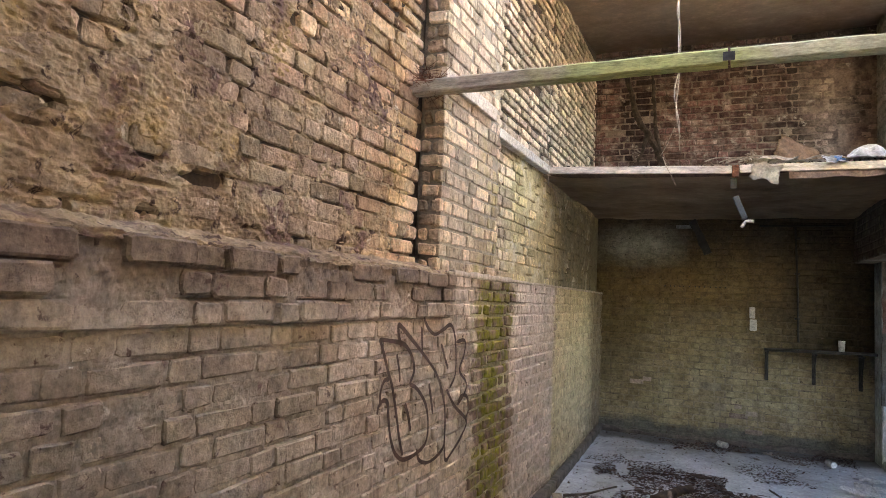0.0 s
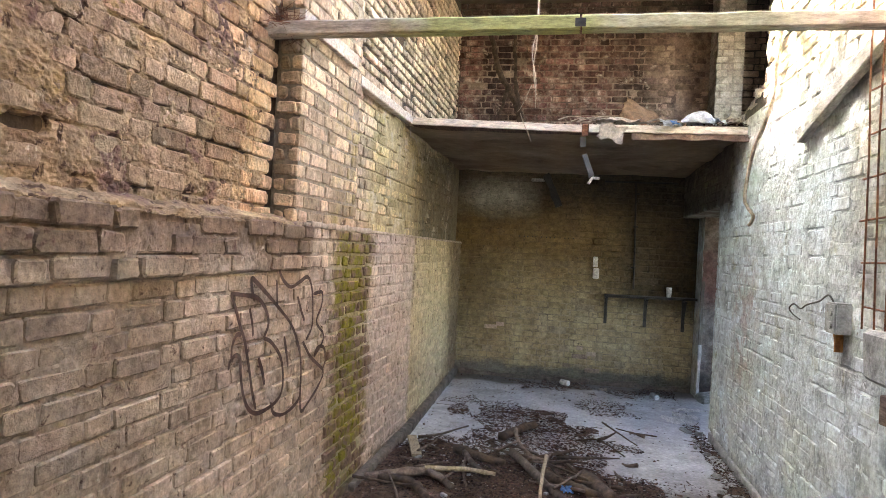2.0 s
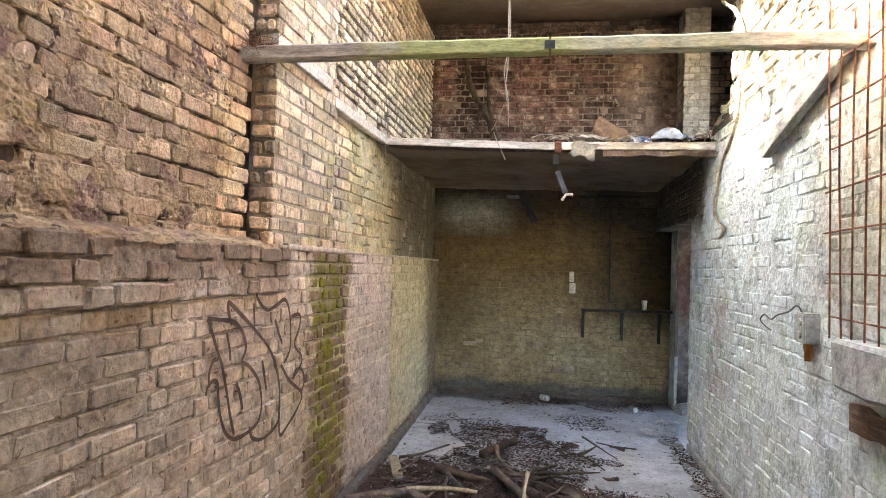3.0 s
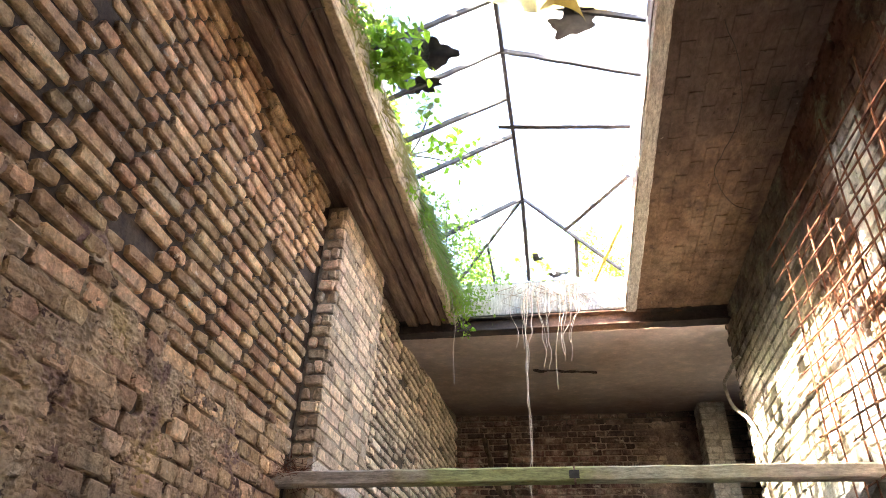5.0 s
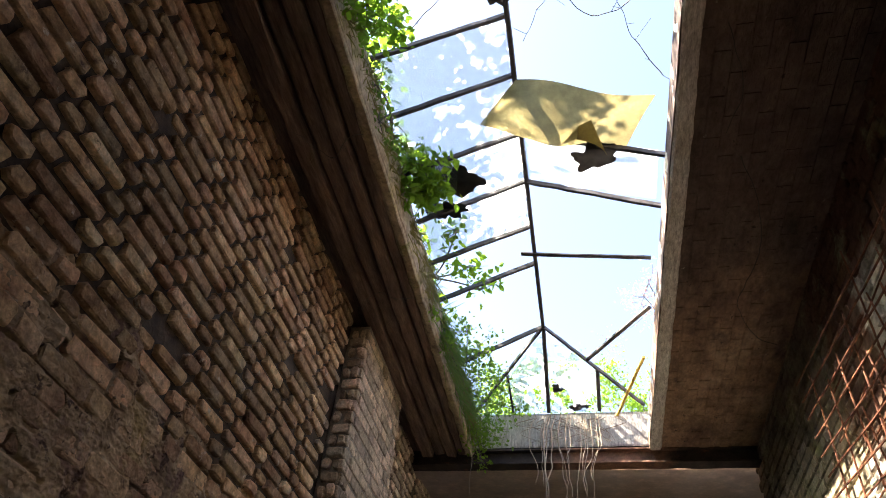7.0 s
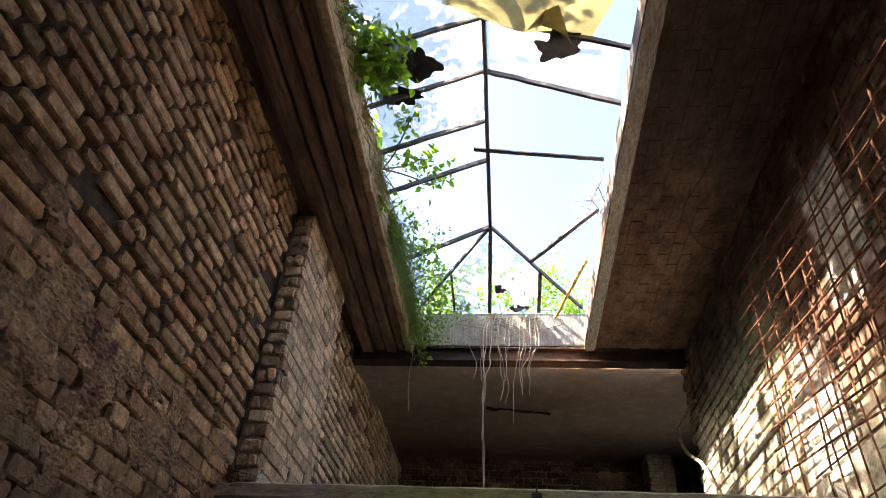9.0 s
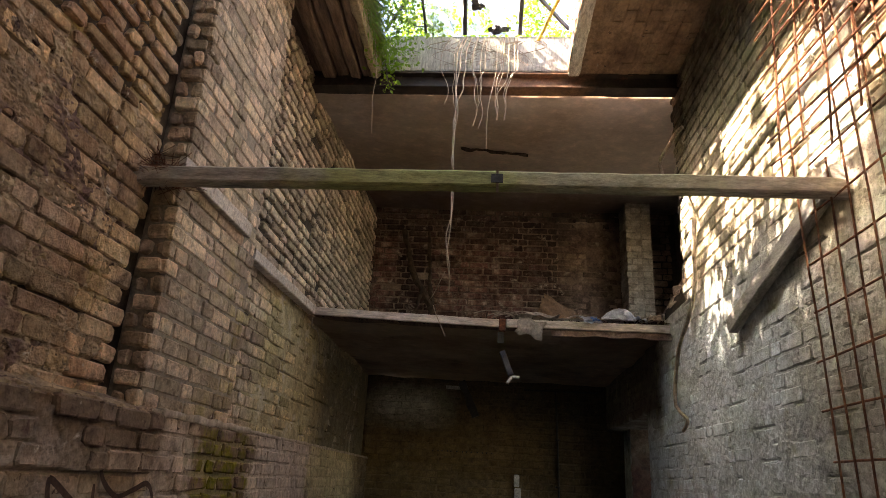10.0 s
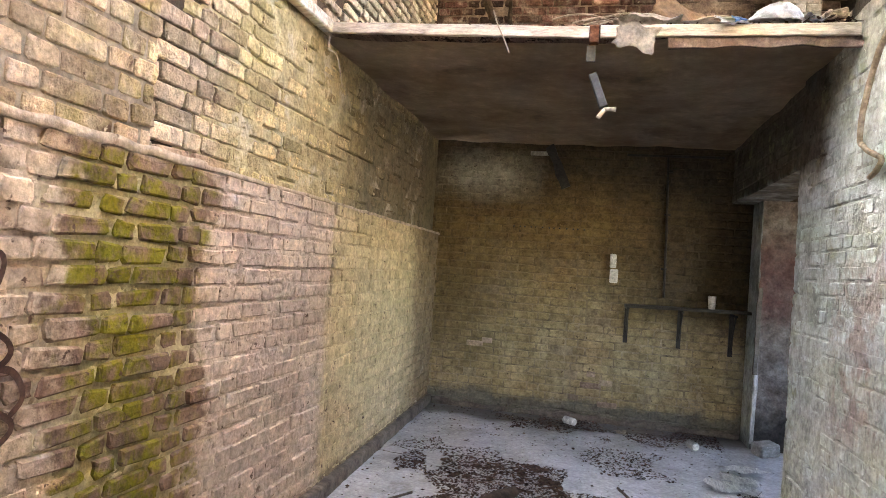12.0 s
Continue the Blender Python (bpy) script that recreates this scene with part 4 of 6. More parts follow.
# black felt scraps stuck in the frame
for cx, cy, cz, s, seed in ((0.06, 2.38, 4.68, 0.19, 1), (-0.7, 2.48, 4.71, 0.22, 23), (-0.8, 2.66, 4.66, 0.16, 29), (-0.25, 4.8, 4.78, 0.1, 5), (-0.1, 5.0, 4.72, 0.12, 9), (-0.33, 1.42, 4.83, 0.14, 17)):
    bm = bmesh.new()
    ring = []
    for k in range(40):
        a = 2 * math.pi * k / 40
        r = s * (0.62 + 0.4 * noise.noise(Vector((math.cos(a) * 1.4, math.sin(a) * 1.4, seed + 0.37))) + 0.2 * noise.noise(Vector((math.cos(a) * 3, math.sin(a) * 3, seed + 0.61))) + 0.1 * noise.noise(Vector((math.cos(a) * 11, math.sin(a) * 11, seed))))
        ring.append(bm.verts.new((cx + r * math.cos(a), cy + r * 0.8 * math.sin(a), cz + 0.1 * r * math.sin(a * 2))))
    hub = bm.verts.new((cx, cy, cz))
    for k in range(40):
        bm.faces.new((ring[k], ring[(k + 1) % 40], hub))
    bmesh.ops.solidify(bm, geom=bm.faces[:], thickness=0.006)
    part("felt_scrap", bm, M_CABLE, skylight, "torn black roofing felt")


def fallen(u, v):
    a, b = Vector((-0.31, 1.9, 4.79)), Vector((0.39, 2.03, 4.68))
    c, d = Vector((0.24, 2.33, 4.66)), Vector((-0.54, 2.17, 4.78))
    p = a.lerp(b, u).lerp(d.lerp(c, u), v)
    return p + Vector((0, 0, 0.03 * math.sin(u * 7 + v * 2) - 0.05 * math.exp(-((u - 0.55) / 0.16) ** 2) * v))


sheet_ob = solid("fallen_roof_sheet", M_SHEET, "bent mossy yellow roofing sheet caught in the skylight", "roofing sheet", kind="", bm=sheet(24, 12, fallen, 0.004), smooth=True)
bm = sheet(8, 6, lambda u, v: Vector((-0.15, 2.24, 4.71)).lerp(Vector((0.06, 2.1, 4.66)), u).lerp(Vector((0.14, 2.33, 4.64)), v * u) + Vector((0, 0.0, -0.02 * u)), 0.004)
part("torn_flap", bm, M_SHEET, sheet_ob, "pale torn flap")


# ---- plants ----
prng = random.Random(21)


def leaf(bm, p, size, droop=0.3):
    d = Vector((prng.gauss(0, 1), prng.gauss(0, 1), prng.gauss(-droop, 0.7))).normalized()
    s = d.cross(Vector((prng.gauss(0, 1), prng.gauss(0, 1), prng.gauss(0, 1)))).normalized()
    n = d.cross(s)
    p = Vector(p)
    pts = [p, p + d * size * 0.35 + s * size * 0.32 + n * size * 0.1, p + d * size * 0.7 + s * size * 0.22 + n * size * 0.06, p + d * size,
           p + d * size * 0.7 - s * size * 0.22 + n * size * 0.06, p + d * size * 0.35 - s * size * 0.32 + n * size * 0.1]
    v = [bm.verts.new(q) for q in pts]
    m = bm.verts.new(p + d * size * 0.5)
    for i in range(6):
        bm.faces.new((v[i], v[(i + 1) % 6], m))


def blade(bm, p, d, length, width):
    p, d = Vector(p), Vector(d).normalized()
    s = d.orthogonal().normalized() * width
    g = Vector((0, 0, -length * 0.35))
    q = p + d * length * 0.5 + g * 0.15
    r = p + d * length + g * 0.7
    a, b, c, e, f = (bm.verts.new(x) for x in (p - s, p + s, q + s * 0.8, q - s * 0.8, r))
    bm.faces.new((a, b, c, e))
    bm.faces.new((e, c, f))


def bush(name, label, category, centres, leaves, size, material, stem_from, twig=0.004, group=""):
    """centres: (x, y, z, radius) clumps; leaves are spread unevenly in each."""
    plant = thing(name, label, category, group, at=stem_from)
    bm, st = bmesh.new(), bmesh.new()
    for cx, cy, cz, r in centres:
        c = Vector((cx, cy, cz))
        mid = Vector(stem_from).lerp(c, 0.5) + wobble((cx, cy, cz), 3, 0.1)
        tube(st, smooth_path([Vector(stem_from), mid, c], 5), twig * 1.6, twig, 5)
        subs = [c + Vector((prng.gauss(0, 0.5), prng.gauss(0, 0.5), prng.gauss(0, 0.45))) * r for _ in range(7)]
        for s in subs:
            tube(st, smooth_path([c, c.lerp(s, 0.5) + wobble(s, 9, 0.03), s], 3), twig * 0.8, twig * 0.4, 4)
        for _ in range(int(leaves * r * r * 5200)):
            s = prng.choice(subs)
            leaf(bm, s + Vector((prng.gauss(0, 0.28), prng.gauss(0, 0.28), prng.gauss(0, 0.28))) * r, size * prng.uniform(0.5, 1.25))
    part("stem", st, M_TWIG, plant, "thin brown stems")
    part("leaves", bm, material, plant)
    return plant


bush("ivy_plant", "bright green leafy climber on the skylight edge", "plant", [(-0.88, 2.27, 4.6, 0.14), (-0.86, 2.42, 4.6, 0.12), (-0.93, 2.36, 4.5, 0.1)], 2.4, 0.06, M_LEAF, (-0.99, 2.4, 4.62))
bush("ivy_plant", "dark green ivy hanging from the skylight corner", "plant", [(-0.92, 1.25, 4.55, 0.15), (-0.88, 1.45, 4.62, 0.13)], 1.8, 0.048, M_LEAF, (-1.0, 1.35, 4.6))
bush("ivy_plant", "thin green climber hanging over the kerb", "plant", [(-0.97, 1.68, 4.52, 0.09), (-0.98, 1.82, 4.42, 0.1), (-0.94, 1.98, 4.5, 0.11)], 1.7, 0.034, M_FERN, (-1.0, 2.05, 4.6))
bush("ivy_plant", "sparse green climber reaching through the glazing bars", "plant", [(-0.78, 2.85, 4.68, 0.13), (-0.76, 3.2, 4.7, 0.17), (-0.72, 3.5, 4.76, 0.15)], 0.45, 0.055, M_LEAF, (-0.99, 3.2, 4.62))
bush("fern_clump", "soft green weeds filling the skylight corner", "plant", [(-0.85, 3.75, 4.6, 0.1), (-0.84, 4.0, 4.62, 0.14), (-0.86, 4.35, 4.58, 0.2), (-0.85, 4.7, 4.6, 0.2), (-0.88, 4.95, 4.5, 0.17), (-0.72, 4.97, 4.72, 0.15), (-0.86, 4.2, 4.7, 0.16), (-0.8, 4.6, 4.76, 0.18)], 1.5, 0.034, M_FERN, (-1.0, 4.5, 4.6), 0.003)
bush("fern_clump", "green trailing weeds over the girder", "plant", [(-0.97, 4.8, 4.42, 0.12), (-0.92, 4.98, 4.36, 0.1), (-0.9, 4.95, 4.2, 0.06), (-0.97, 3.3, 4.4, 0.09), (-0.96, 3.6, 4.38, 0.08)], 2.2, 0.034, M_LEAF, (-0.97, 4.95, 4.55), 0.003)
bush("blossom_shrub", "pale pink blossoming shrub outside the skylight", "shrub", [(0.42, 3.9, 4.95, 0.16), (0.5, 4.1, 5.0, 0.2), (0.44, 3.7, 4.9, 0.12)], 1.3, 0.018, M_PINK, (0.7, 3.9, 4.6), 0.003)
# shrubs growing on the roof behind the end of the skylight
for k in range(7):
    x = -1.1 + 0.27 * k
    bush("roof_shrub", "hazy green shrub growing on the roof", "shrub", [(x + prng.uniform(-0.1, 0.1), 5.85 + prng.uniform(-0.2, 0.3), 5.28 + prng.uniform(0, 0.2), 0.26)], 3.0, 0.03, M_LEAF, (x, 5.8, 4.74), 0.004, "shrubs on the roof")
# large unseen bush added to block the sun; its gaps place the sun patches
GAPS = [(4.34, 6.3, 0.2, 0.5), (3.95, 6.02, 0.1, 0.2), (3.4, 6.35, 0.16, 0.24), (2.56, 6.32, 0.24, 0.3), (1.96, 6.85, 0.2, 0.3)]
clumps = []
for r in range(6):
    for k in range(12):
        y, z = 1.3 + 0.33 * k + 0.16 * (r % 2) + prng.uniform(-0.05, 0.05), 5.12 + 0.33 * r + prng.uniform(-0.05, 0.05)
        if all(((y - gy) / (ry + 0.17)) ** 2 + ((z - gz) / (rz + 0.17)) ** 2 > 1 for gy, gz, ry, rz in GAPS):
            clumps += [(-1.72 + prng.uniform(-0.1, 0.08), y, z, 0.29)] * (3 if r == 0 else 2 if r < 3 else 1)
bush("sun_shade_bush", "unseen leafy bush added on the roof to dapple the sun", "bush", clumps, 0.28, 0.09, M_LEAF, (-1.75, 3.2, 4.52), 0.008)
# moss and grass along the left kerb
for y0, y1, n, tall, mat in ((1.15, 2.3, 500, 1.0, M_DRY), (2.3, 3.4, 1000, 1.0, M_DRY), (3.3, 5.0, 1300, 1.0, M_DRY), (3.2, 5.03, 1700, 1.9, M_FERN)):
    bm = bmesh.new()
    for _ in range(n):
        y = prng.uniform(y0, y1)
        if noise.noise(Vector((y * 3.1, 0, 7))) < -0.15:
            continue
        x, z = (OX0 + prng.uniform(-0.03, 0.02), SOFF + prng.uniform(0.0, 0.24)) if prng.random() < 0.7 else (OX0 - 0.05, SOFF + 0.25)
        blade(bm, (x, y, z), (prng.uniform(0.1, 0.9), prng.gauss(0, 0.6), prng.uniform(-0.9, 0.5)), tall * prng.uniform(0.05, 0.15), 0.0035)
    solid("moss_fringe" if tall == 1 else "grass_fringe", mat, "dry yellow-green moss fringe along the kerb" if tall == 1 else "feathery bright green grass hanging over the kerb", "moss" if tall == 1 else "grass", kind="stuff", bm=bm)
# bare creeper stems across the skylight
for pts in (((0.46, 1.3, 4.66), (0.3, 1.5, 4.75), (0.12, 1.62, 4.82), (-0.1, 1.5, 4.85), (-0.25, 1.75, 4.9)), ((0.42, 1.9, 4.66), (0.28, 1.72, 4.76), (0.2, 1.52, 4.8)),
            ((-0.95, 1.6, 4.62), (-0.7, 1.45, 4.75), (-0.5, 1.3, 4.86)), ((-1.0, 3.1, 4.36), (-1.1, 3.0, 4.28), (-1.25, 2.9, 4.25), (-1.34, 3.0, 4.2)), ((-1.0, 1.9, 4.4), (-1.1, 1.8, 4.28), (-1.22, 1.9, 4.26), (-1.3, 1.75, 4.24))):
    bm = bmesh.new()
    path = [p + wobble(p, 11, 0.02) for p in smooth_path(pts, 7)]
    tube(bm, path, 0.003, 0.0015, 4)
    for p in path[::3]:
        tube(bm, [p, p + Vector((prng.gauss(0, 0.05), prng.gauss(0, 0.05), prng.gauss(0, 0.03)))], 0.0016, 0.001, 3)
    solid("creeper_stem", M_TWIG, "thin bare creeper stem", "creeper", kind="", bm=bm)
for pts in (((0.74, 2.2, SOFF - 0.006), (0.86, 2.5, SOFF - 0.01), (0.92, 2.9, SOFF - 0.006), (0.86, 3.3, SOFF - 0.01), (1.0, 3.62, SOFF - 0.012), (1.13, 3.7, SOFF - 0.03)), ((0.6, 1.5, SOFF - 0.006), (0.7, 1.8, SOFF - 0.012), (0.66, 2.05, SOFF - 0.006))):
    bm = bmesh.new()
    tube(bm, [p + wobble(p, 9, 0.012) for p in smooth_path(pts, 8)], 0.003, 0.002, 4)
    solid("ceiling_wire", M_CABLE, "thin dark wire along the soffit", "wire", kind="", bm=bm)

# ---- roots and vines ----
roots = thing("hanging_roots", "bundle of pale bare roots hanging from the skylight", "roots", at=(-0.2, 5.0, 4.36))
for k in range(15):
    x = -0.5 + 0.04 * k + prng.gauss(0, 0.015)
    long = k in (2, 3, 4)
    drop = (1.75, 1.66, 0.9)[k - 2] if long else prng.uniform(0.3, 0.78)
    x1 = (-0.395 + prng.gauss(0, 0.012)) if long else x * 0.75 - 0.06 + prng.gauss(0, 0.02)
    pts = [(x * 0.9, 5.02, 4.66), (x, 4.985, 4.5), (x, 4.96, 4.34)]
    m = 9 if long else 4
    for i in range(1, m + 1):
        t = i / m
        w = 0.014 if long else 0.01
        pts.append((x + (x1 - x) * min(1, 2.2 * t) + prng.gauss(0, w), 4.95 - 0.05 * t + prng.gauss(0, w), 4.34 - drop * t))
    bm = bmesh.new()
    tube(bm, smooth_path(pts, 4), 0.006 if long else 0.0036, 0.0035 if long else 0.002, 5, 0.3)
    part("root", bm, M_ROOT, roots)
for k in range(20):
    x = prng.uniform(-0.5, 0.3)
    bm = bmesh.new()
    tube(bm, smooth_path([(x, 5.03, 4.64), (x + prng.gauss(0, 0.08), 5.03, 4.58), (x + prng.gauss(0, 0.1), 5.025, 4.5), (x + prng.gauss(0, 0.1), 5.02, 4.41)], 4), 0.003, 0.0015, 4)
    part("root", bm, M_ROOT, roots)
bm = bmesh.new()
pts = [(-0.4, 4.9, 2.75), (-0.43, 4.9, 2.68), (-0.47, 4.93, 2.6), (-0.5, 5.0, 2.58)]
tube(bm, smooth_path(pts, 5), 0.004, 0.002, 4)
part("root", bm, M_ROOT, roots)
bm = bmesh.new()
tube(bm, [p + wobble(p, 5, 0.012) for p in smooth_path([(R - 0.03, 4.95, 3.87), (R - 0.06, 5.3, 3.86), (R - 0.05, 5.48, 3.83), (R - 0.05, 5.3, 3.6), (R - 0.04, 4.98, 3.38), (R - 0.04, 4.82, 3.1), (R - 0.04, 4.95, 2.64), (R - 0.04, 5.34, 2.4), (R - 0.04, 5.48, 2.08), (R - 0.03, 5.46, 2.0), (R - 0.035, 5.28, 1.92), (R - 0.03, 5.4, 1.86)], 7)], 0.015, 0.011, 7, 0.35)
solid("vine_stem", M_ROOT, "thick pale dead vine stem on the wall", "vine", kind="", bm=bm, smooth=True)
for pts, r in (((( -1.44, 5.62, 2.58), (-1.43, 5.6, 2.5), (-1.385, 5.6, 2.47), (-1.36, 5.62, 2.36), (-1.36, 5.66, 2.3)), 0.004), (((-0.53, 5.6, 2.7), (-0.5, 5.58, 2.62), (-0.46, 5.58, 2.54), (-0.43, 5.58, 2.47)), 0.004),
               (((-0.97, 4.66, 4.4), (-0.93, 4.66, 4.1), (-0.94, 4.66, 3.9), (-0.92, 4.65, 3.62)), 0.002), (((-1.46, 5.5, 3.9), (-1.44, 5.6, 3.4), (-1.46, 5.62, 2.9), (-1.43, 5.62, 2.68)), 0.003)):
    bm = bmesh.new()
    tube(bm, smooth_path(pts, 6), r, r * 0.7, 5)
    solid("dangling_wire", M_ROOT, "thin pale dangling wire", "wire", kind="", bm=bm)

# ---- rusty grid on the right wall ----
grid = thing("rebar_grid", "rusty steel reinforcing grid leaning on the wall", "steel grid", at=(R - 0.07, 2.7, 1.4))
GX = R - 0.06
for k in range(17):
    y = 3.38 - 0.112 * k
    top = (3.2, 2.62, 2.7, 3.35, 3.42, 3.3, 3.55, 3.5, 3.7, 3.45, 3.75, 3.8, 3.7, 3.9, 3.8, 3.9, 3.9)[k]
    bm = bmesh.new()
    tube(bm, [Vector((GX - 0.02 * (z - 1.35) / 2.4, y + 0.01 * math.sin(z * 3 + k), z)) + wobble((k, 0, z), 2.2, 0.006) for z in np.linspace(1.33, top, 14)], 0.0042, 0.0042, 6)
    part("rod", bm, M_RUST, grid)
for k in range(13):
    z = 1.42 + 0.187 * k
    end = 3.42 if z < 2.6 else 3.3
    bm = bmesh.new()
    tube(bm, [Vector((GX + 0.013 - 0.02 * (z - 1.35) / 2.4, y, z + 0.006 * math.sin(y * 4 + k))) + wobble((y, k, 0), 2, 0.005) for y in np.linspace(1.5, end + rng.uniform(-0.05, 0.06), 14)], 0.0045, 0.0045, 6)
    part("rod", bm, M_RUST, grid)
for k in range(9):
    y = 3.36 - 0.2 * k
    bm = bmesh.new()
    tube(bm, [Vector((GX - 0.075, y - 0.12 * (z - 2.7), z)) + wobble((k, 5, z), 2.2, 0.01) for z in np.linspace(2.6 + rng.uniform(0, 0.2), 3.75 + rng.uniform(-0.2, 0.2), 9)], 0.0045, 0.0045, 6)
    part("rod", bm, M_RUST, grid)
for k in range(11):
    z = 2.7 + 0.105 * k
    bm = bmesh.new()
    tube(bm, [Vector((GX - 0.09, y, z + 0.12 * (y - 2.6))) + wobble((y, k, 3), 2, 0.008) for y in np.linspace(1.5, 3.42, 10)], 0.005, 0.005, 6)
    part("rod", bm, M_RUST, grid)
bm = bmesh.new()
plank(bm, (R - 0.055, 3.2, 1.245), (R - 0.05, 1.6, 1.235), 0.2, 0.13, n=16, wear=0.012)
solid("concrete_sill", M_CONC, "broken grey concrete sill jutting from the wall", "sill", kind="", bm=bm)
bm = bmesh.new()
plank(bm, (R - 0.015, 3.25, 1.02), (R - 0.015, 2.8, 1.02), 0.11, 0.03, n=8, wear=0.014)
solid("timber_block", M_BOARD, "rotten timber block set in the wall", "timber", kind="", bm=bm)

# ---- switch box and wire ----
sw = thing("switch_box", "old grey metal switch box on the whitewashed wall", "switch box", at=(R - 0.04, 3.68, 1.3))
part("case", bevelled(boxes((R - 0.075, R + 0.004, 3.615, 3.745, 1.275, 1.42)), 0.008, 2), M_GREYBOX, sw)
for z in (1.315, 1.375):
    bm = bmesh.new()
    tube(bm, [(R - 0.076, 3.66, z), (R - 0.084, 3.66, z)], 0.02, 0.017, 10)
    part("knob", bm, M_GREYBOX, sw)
bm = bmesh.new()
tube(bm, [(R - 0.04, 3.67, 1.276), (R - 0.036, 3.67, 1.25), (R - 0.034, 3.668, 1.19)], 0.022, 0.018, 8, 0.3)
part("stub", bm, M_FOAM, sw, "orange rusted conduit stub")
bm = bmesh.new()
tube(bm, smooth_path([(R - 0.05, 3.7, 1.415), (R - 0.05, 3.78, 1.45), (R - 0.03, 3.95, 1.41), (R - 0.03, 4.12, 1.38), (R - 0.03, 4.22, 1.35), (R - 0.04, 4.3, 1.37), (R - 0.05, 4.34, 1.34), (R - 0.04, 4.3, 1.31), (R - 0.03, 4.22, 1.29)], 6), 0.005, 0.004, 6)
part("cable", bm, M_CABLE, sw, "loose black cable")

# ---- clutter on the loft edge ----
crng = random.Random(5)


def scrap_pile(name, label, category, boxes_, n, material, size, thin=0.25):
    bm = bmesh.new()
    for _ in range(n):
        x0, x1, y0, y1, z = crng.choice(boxes_)
        x, y = crng.uniform(x0, x1), crng.uniform(y0, y1)
        s = size * crng.uniform(0.3, 1.0)
        m = pose(x, y, z + crng.uniform(0, 0.016), crng.gauss(0, 20), crng.gauss(0, 20), crng.uniform(0, 360))
        box(bm, -s, s, -s * crng.uniform(0.2, 0.7), s * 0.4, -s * thin * 0.2, s * thin * 0.2, m)
    return solid(name, material, label, category, kind="stuff", bm=bm)


def edge_z(x):
    return 2.66 + sag(x, 0) * 0.75


scrap_pile("loft_litter", "dead leaves and twigs along the loft edge", "litter", [(-1.45 + 0.27 * k, -1.18 + 0.27 * k, MEZ - 0.005, MEZ + 0.25, edge_z(-1.3 + 0.27 * k) - 0.005) for k in range(10)], 900, M_LITTER, 0.022)


def crumpled(name, label, category, centre, w, d, material, rz=0, rx=0, ry=0, amp=0.02, drape=0.0, n=14):
    m = pose(*centre, rx, ry, rz)

    def at(u, v):
        p = Vector(((u - 0.5) * w, (v - 0.5) * d, 0))
        edge = 0.06 * noise.noise(Vector((u * 4, v * 4, centre[0] * 7)))
        p += Vector((edge * (u - 0.5), edge * (v - 0.5), amp * noise.noise(Vector((u * 3.3, v * 3.3, centre[0] * 9))) * 1.6))
        if drape and v < 0.5:
            p.z -= drape * (0.5 - v) ** 1.5 * 2
        return m @ p
    return solid(name, material, label, category, kind="", bm=sheet(n, n, at, 0.002), smooth=True)


crumpled("paper_sheet", "crumpled stained paper hanging over the loft edge", "paper", (0.19, MEZ - 0.026, 2.56), 0.2, 0.13, M_PAPER, 0, 86, 16, 0.004)
crumpled("paper_sheet", "crumpled stained paper on the loft edge", "paper", (0.23, MEZ + 0.08, 2.66), 0.3, 0.22, M_PAPER, 12, 0, 0, 0.03)
crumpled("cardboard_sheet", "torn brown cardboard leaning on the loft rubbish", "cardboard", (0.42, MEZ + 0.22, 2.745), 0.3, 0.26, M_CARD, 14, 58, 24, 0.012)
crumpled("cardboard_sheet", "flat pale cardboard on the loft edge", "cardboard", (0.55, MEZ + 0.1, 2.655), 0.3, 0.2, M_PAPER, -8, 6, 0, 0.015)
crumpled("wrapper", "blue and white plastic wrapper on the loft edge", "wrapper", (0.64, MEZ + 0.0, 2.645), 0.15, 0.11, M_BAG, 20, 35, 0, 0.012)
crumpled("wrapper", "small blue wrapper on the loft edge", "wrapper", (0.67, MEZ - 0.01, 2.645), 0.05, 0.05, M_BLUE, 20, 40, 0, 0.01)
bm = bmesh.new()
bmesh.ops.create_icosphere(bm, subdivisions=4, radius=1)
for v in bm.verts:
    p = v.co.copy()
    fold = 0.02 * abs(noise.noise(Vector((p.x * 3.1, p.y * 2.2, 4)))) + 0.012 * abs(noise.noise(Vector((p.x * 7, p.z * 6, 9))))
    v.co = Vector((0.86 + p.x * 0.15, MEZ + 0.1 + p.y * 0.09, 2.655 + (p.z * 0.1 if p.z > 0 else 0.0))) + wobble(p, 1.2, 0.025) - p * fold
solid("plastic_bag", M_BAG, "grey-white crumpled plastic bag on the loft", "plastic bag", kind="", bm=bm, smooth=True)
crumpled("wrapper", "pale plastic scrap on the loft edge", "wrapper", (1.02, MEZ + 0.1, 2.68), 0.16, 0.14, M_BAG, -20, 10, 0, 0.03)
for k in range(9):
    bm2 = bevelled(boxes((-0.05, 0.05, -0.035, 0.035, -0.02, 0.02)), 0.008)
    bm2.transform(pose(1.08 + 0.018 * k + crng.uniform(-0.03, 0.03), MEZ + 0.05 + 0.08 * k + crng.uniform(-0.04, 0.04), 2.675 + 0.006 * k, crng.uniform(-25, 25), crng.uniform(-25, 25), crng.uniform(0, 180)))
    solid("brick_fragment", M_UB, "broken red brick fragment on the loft edge", "brick", kind="", bm=bm2)
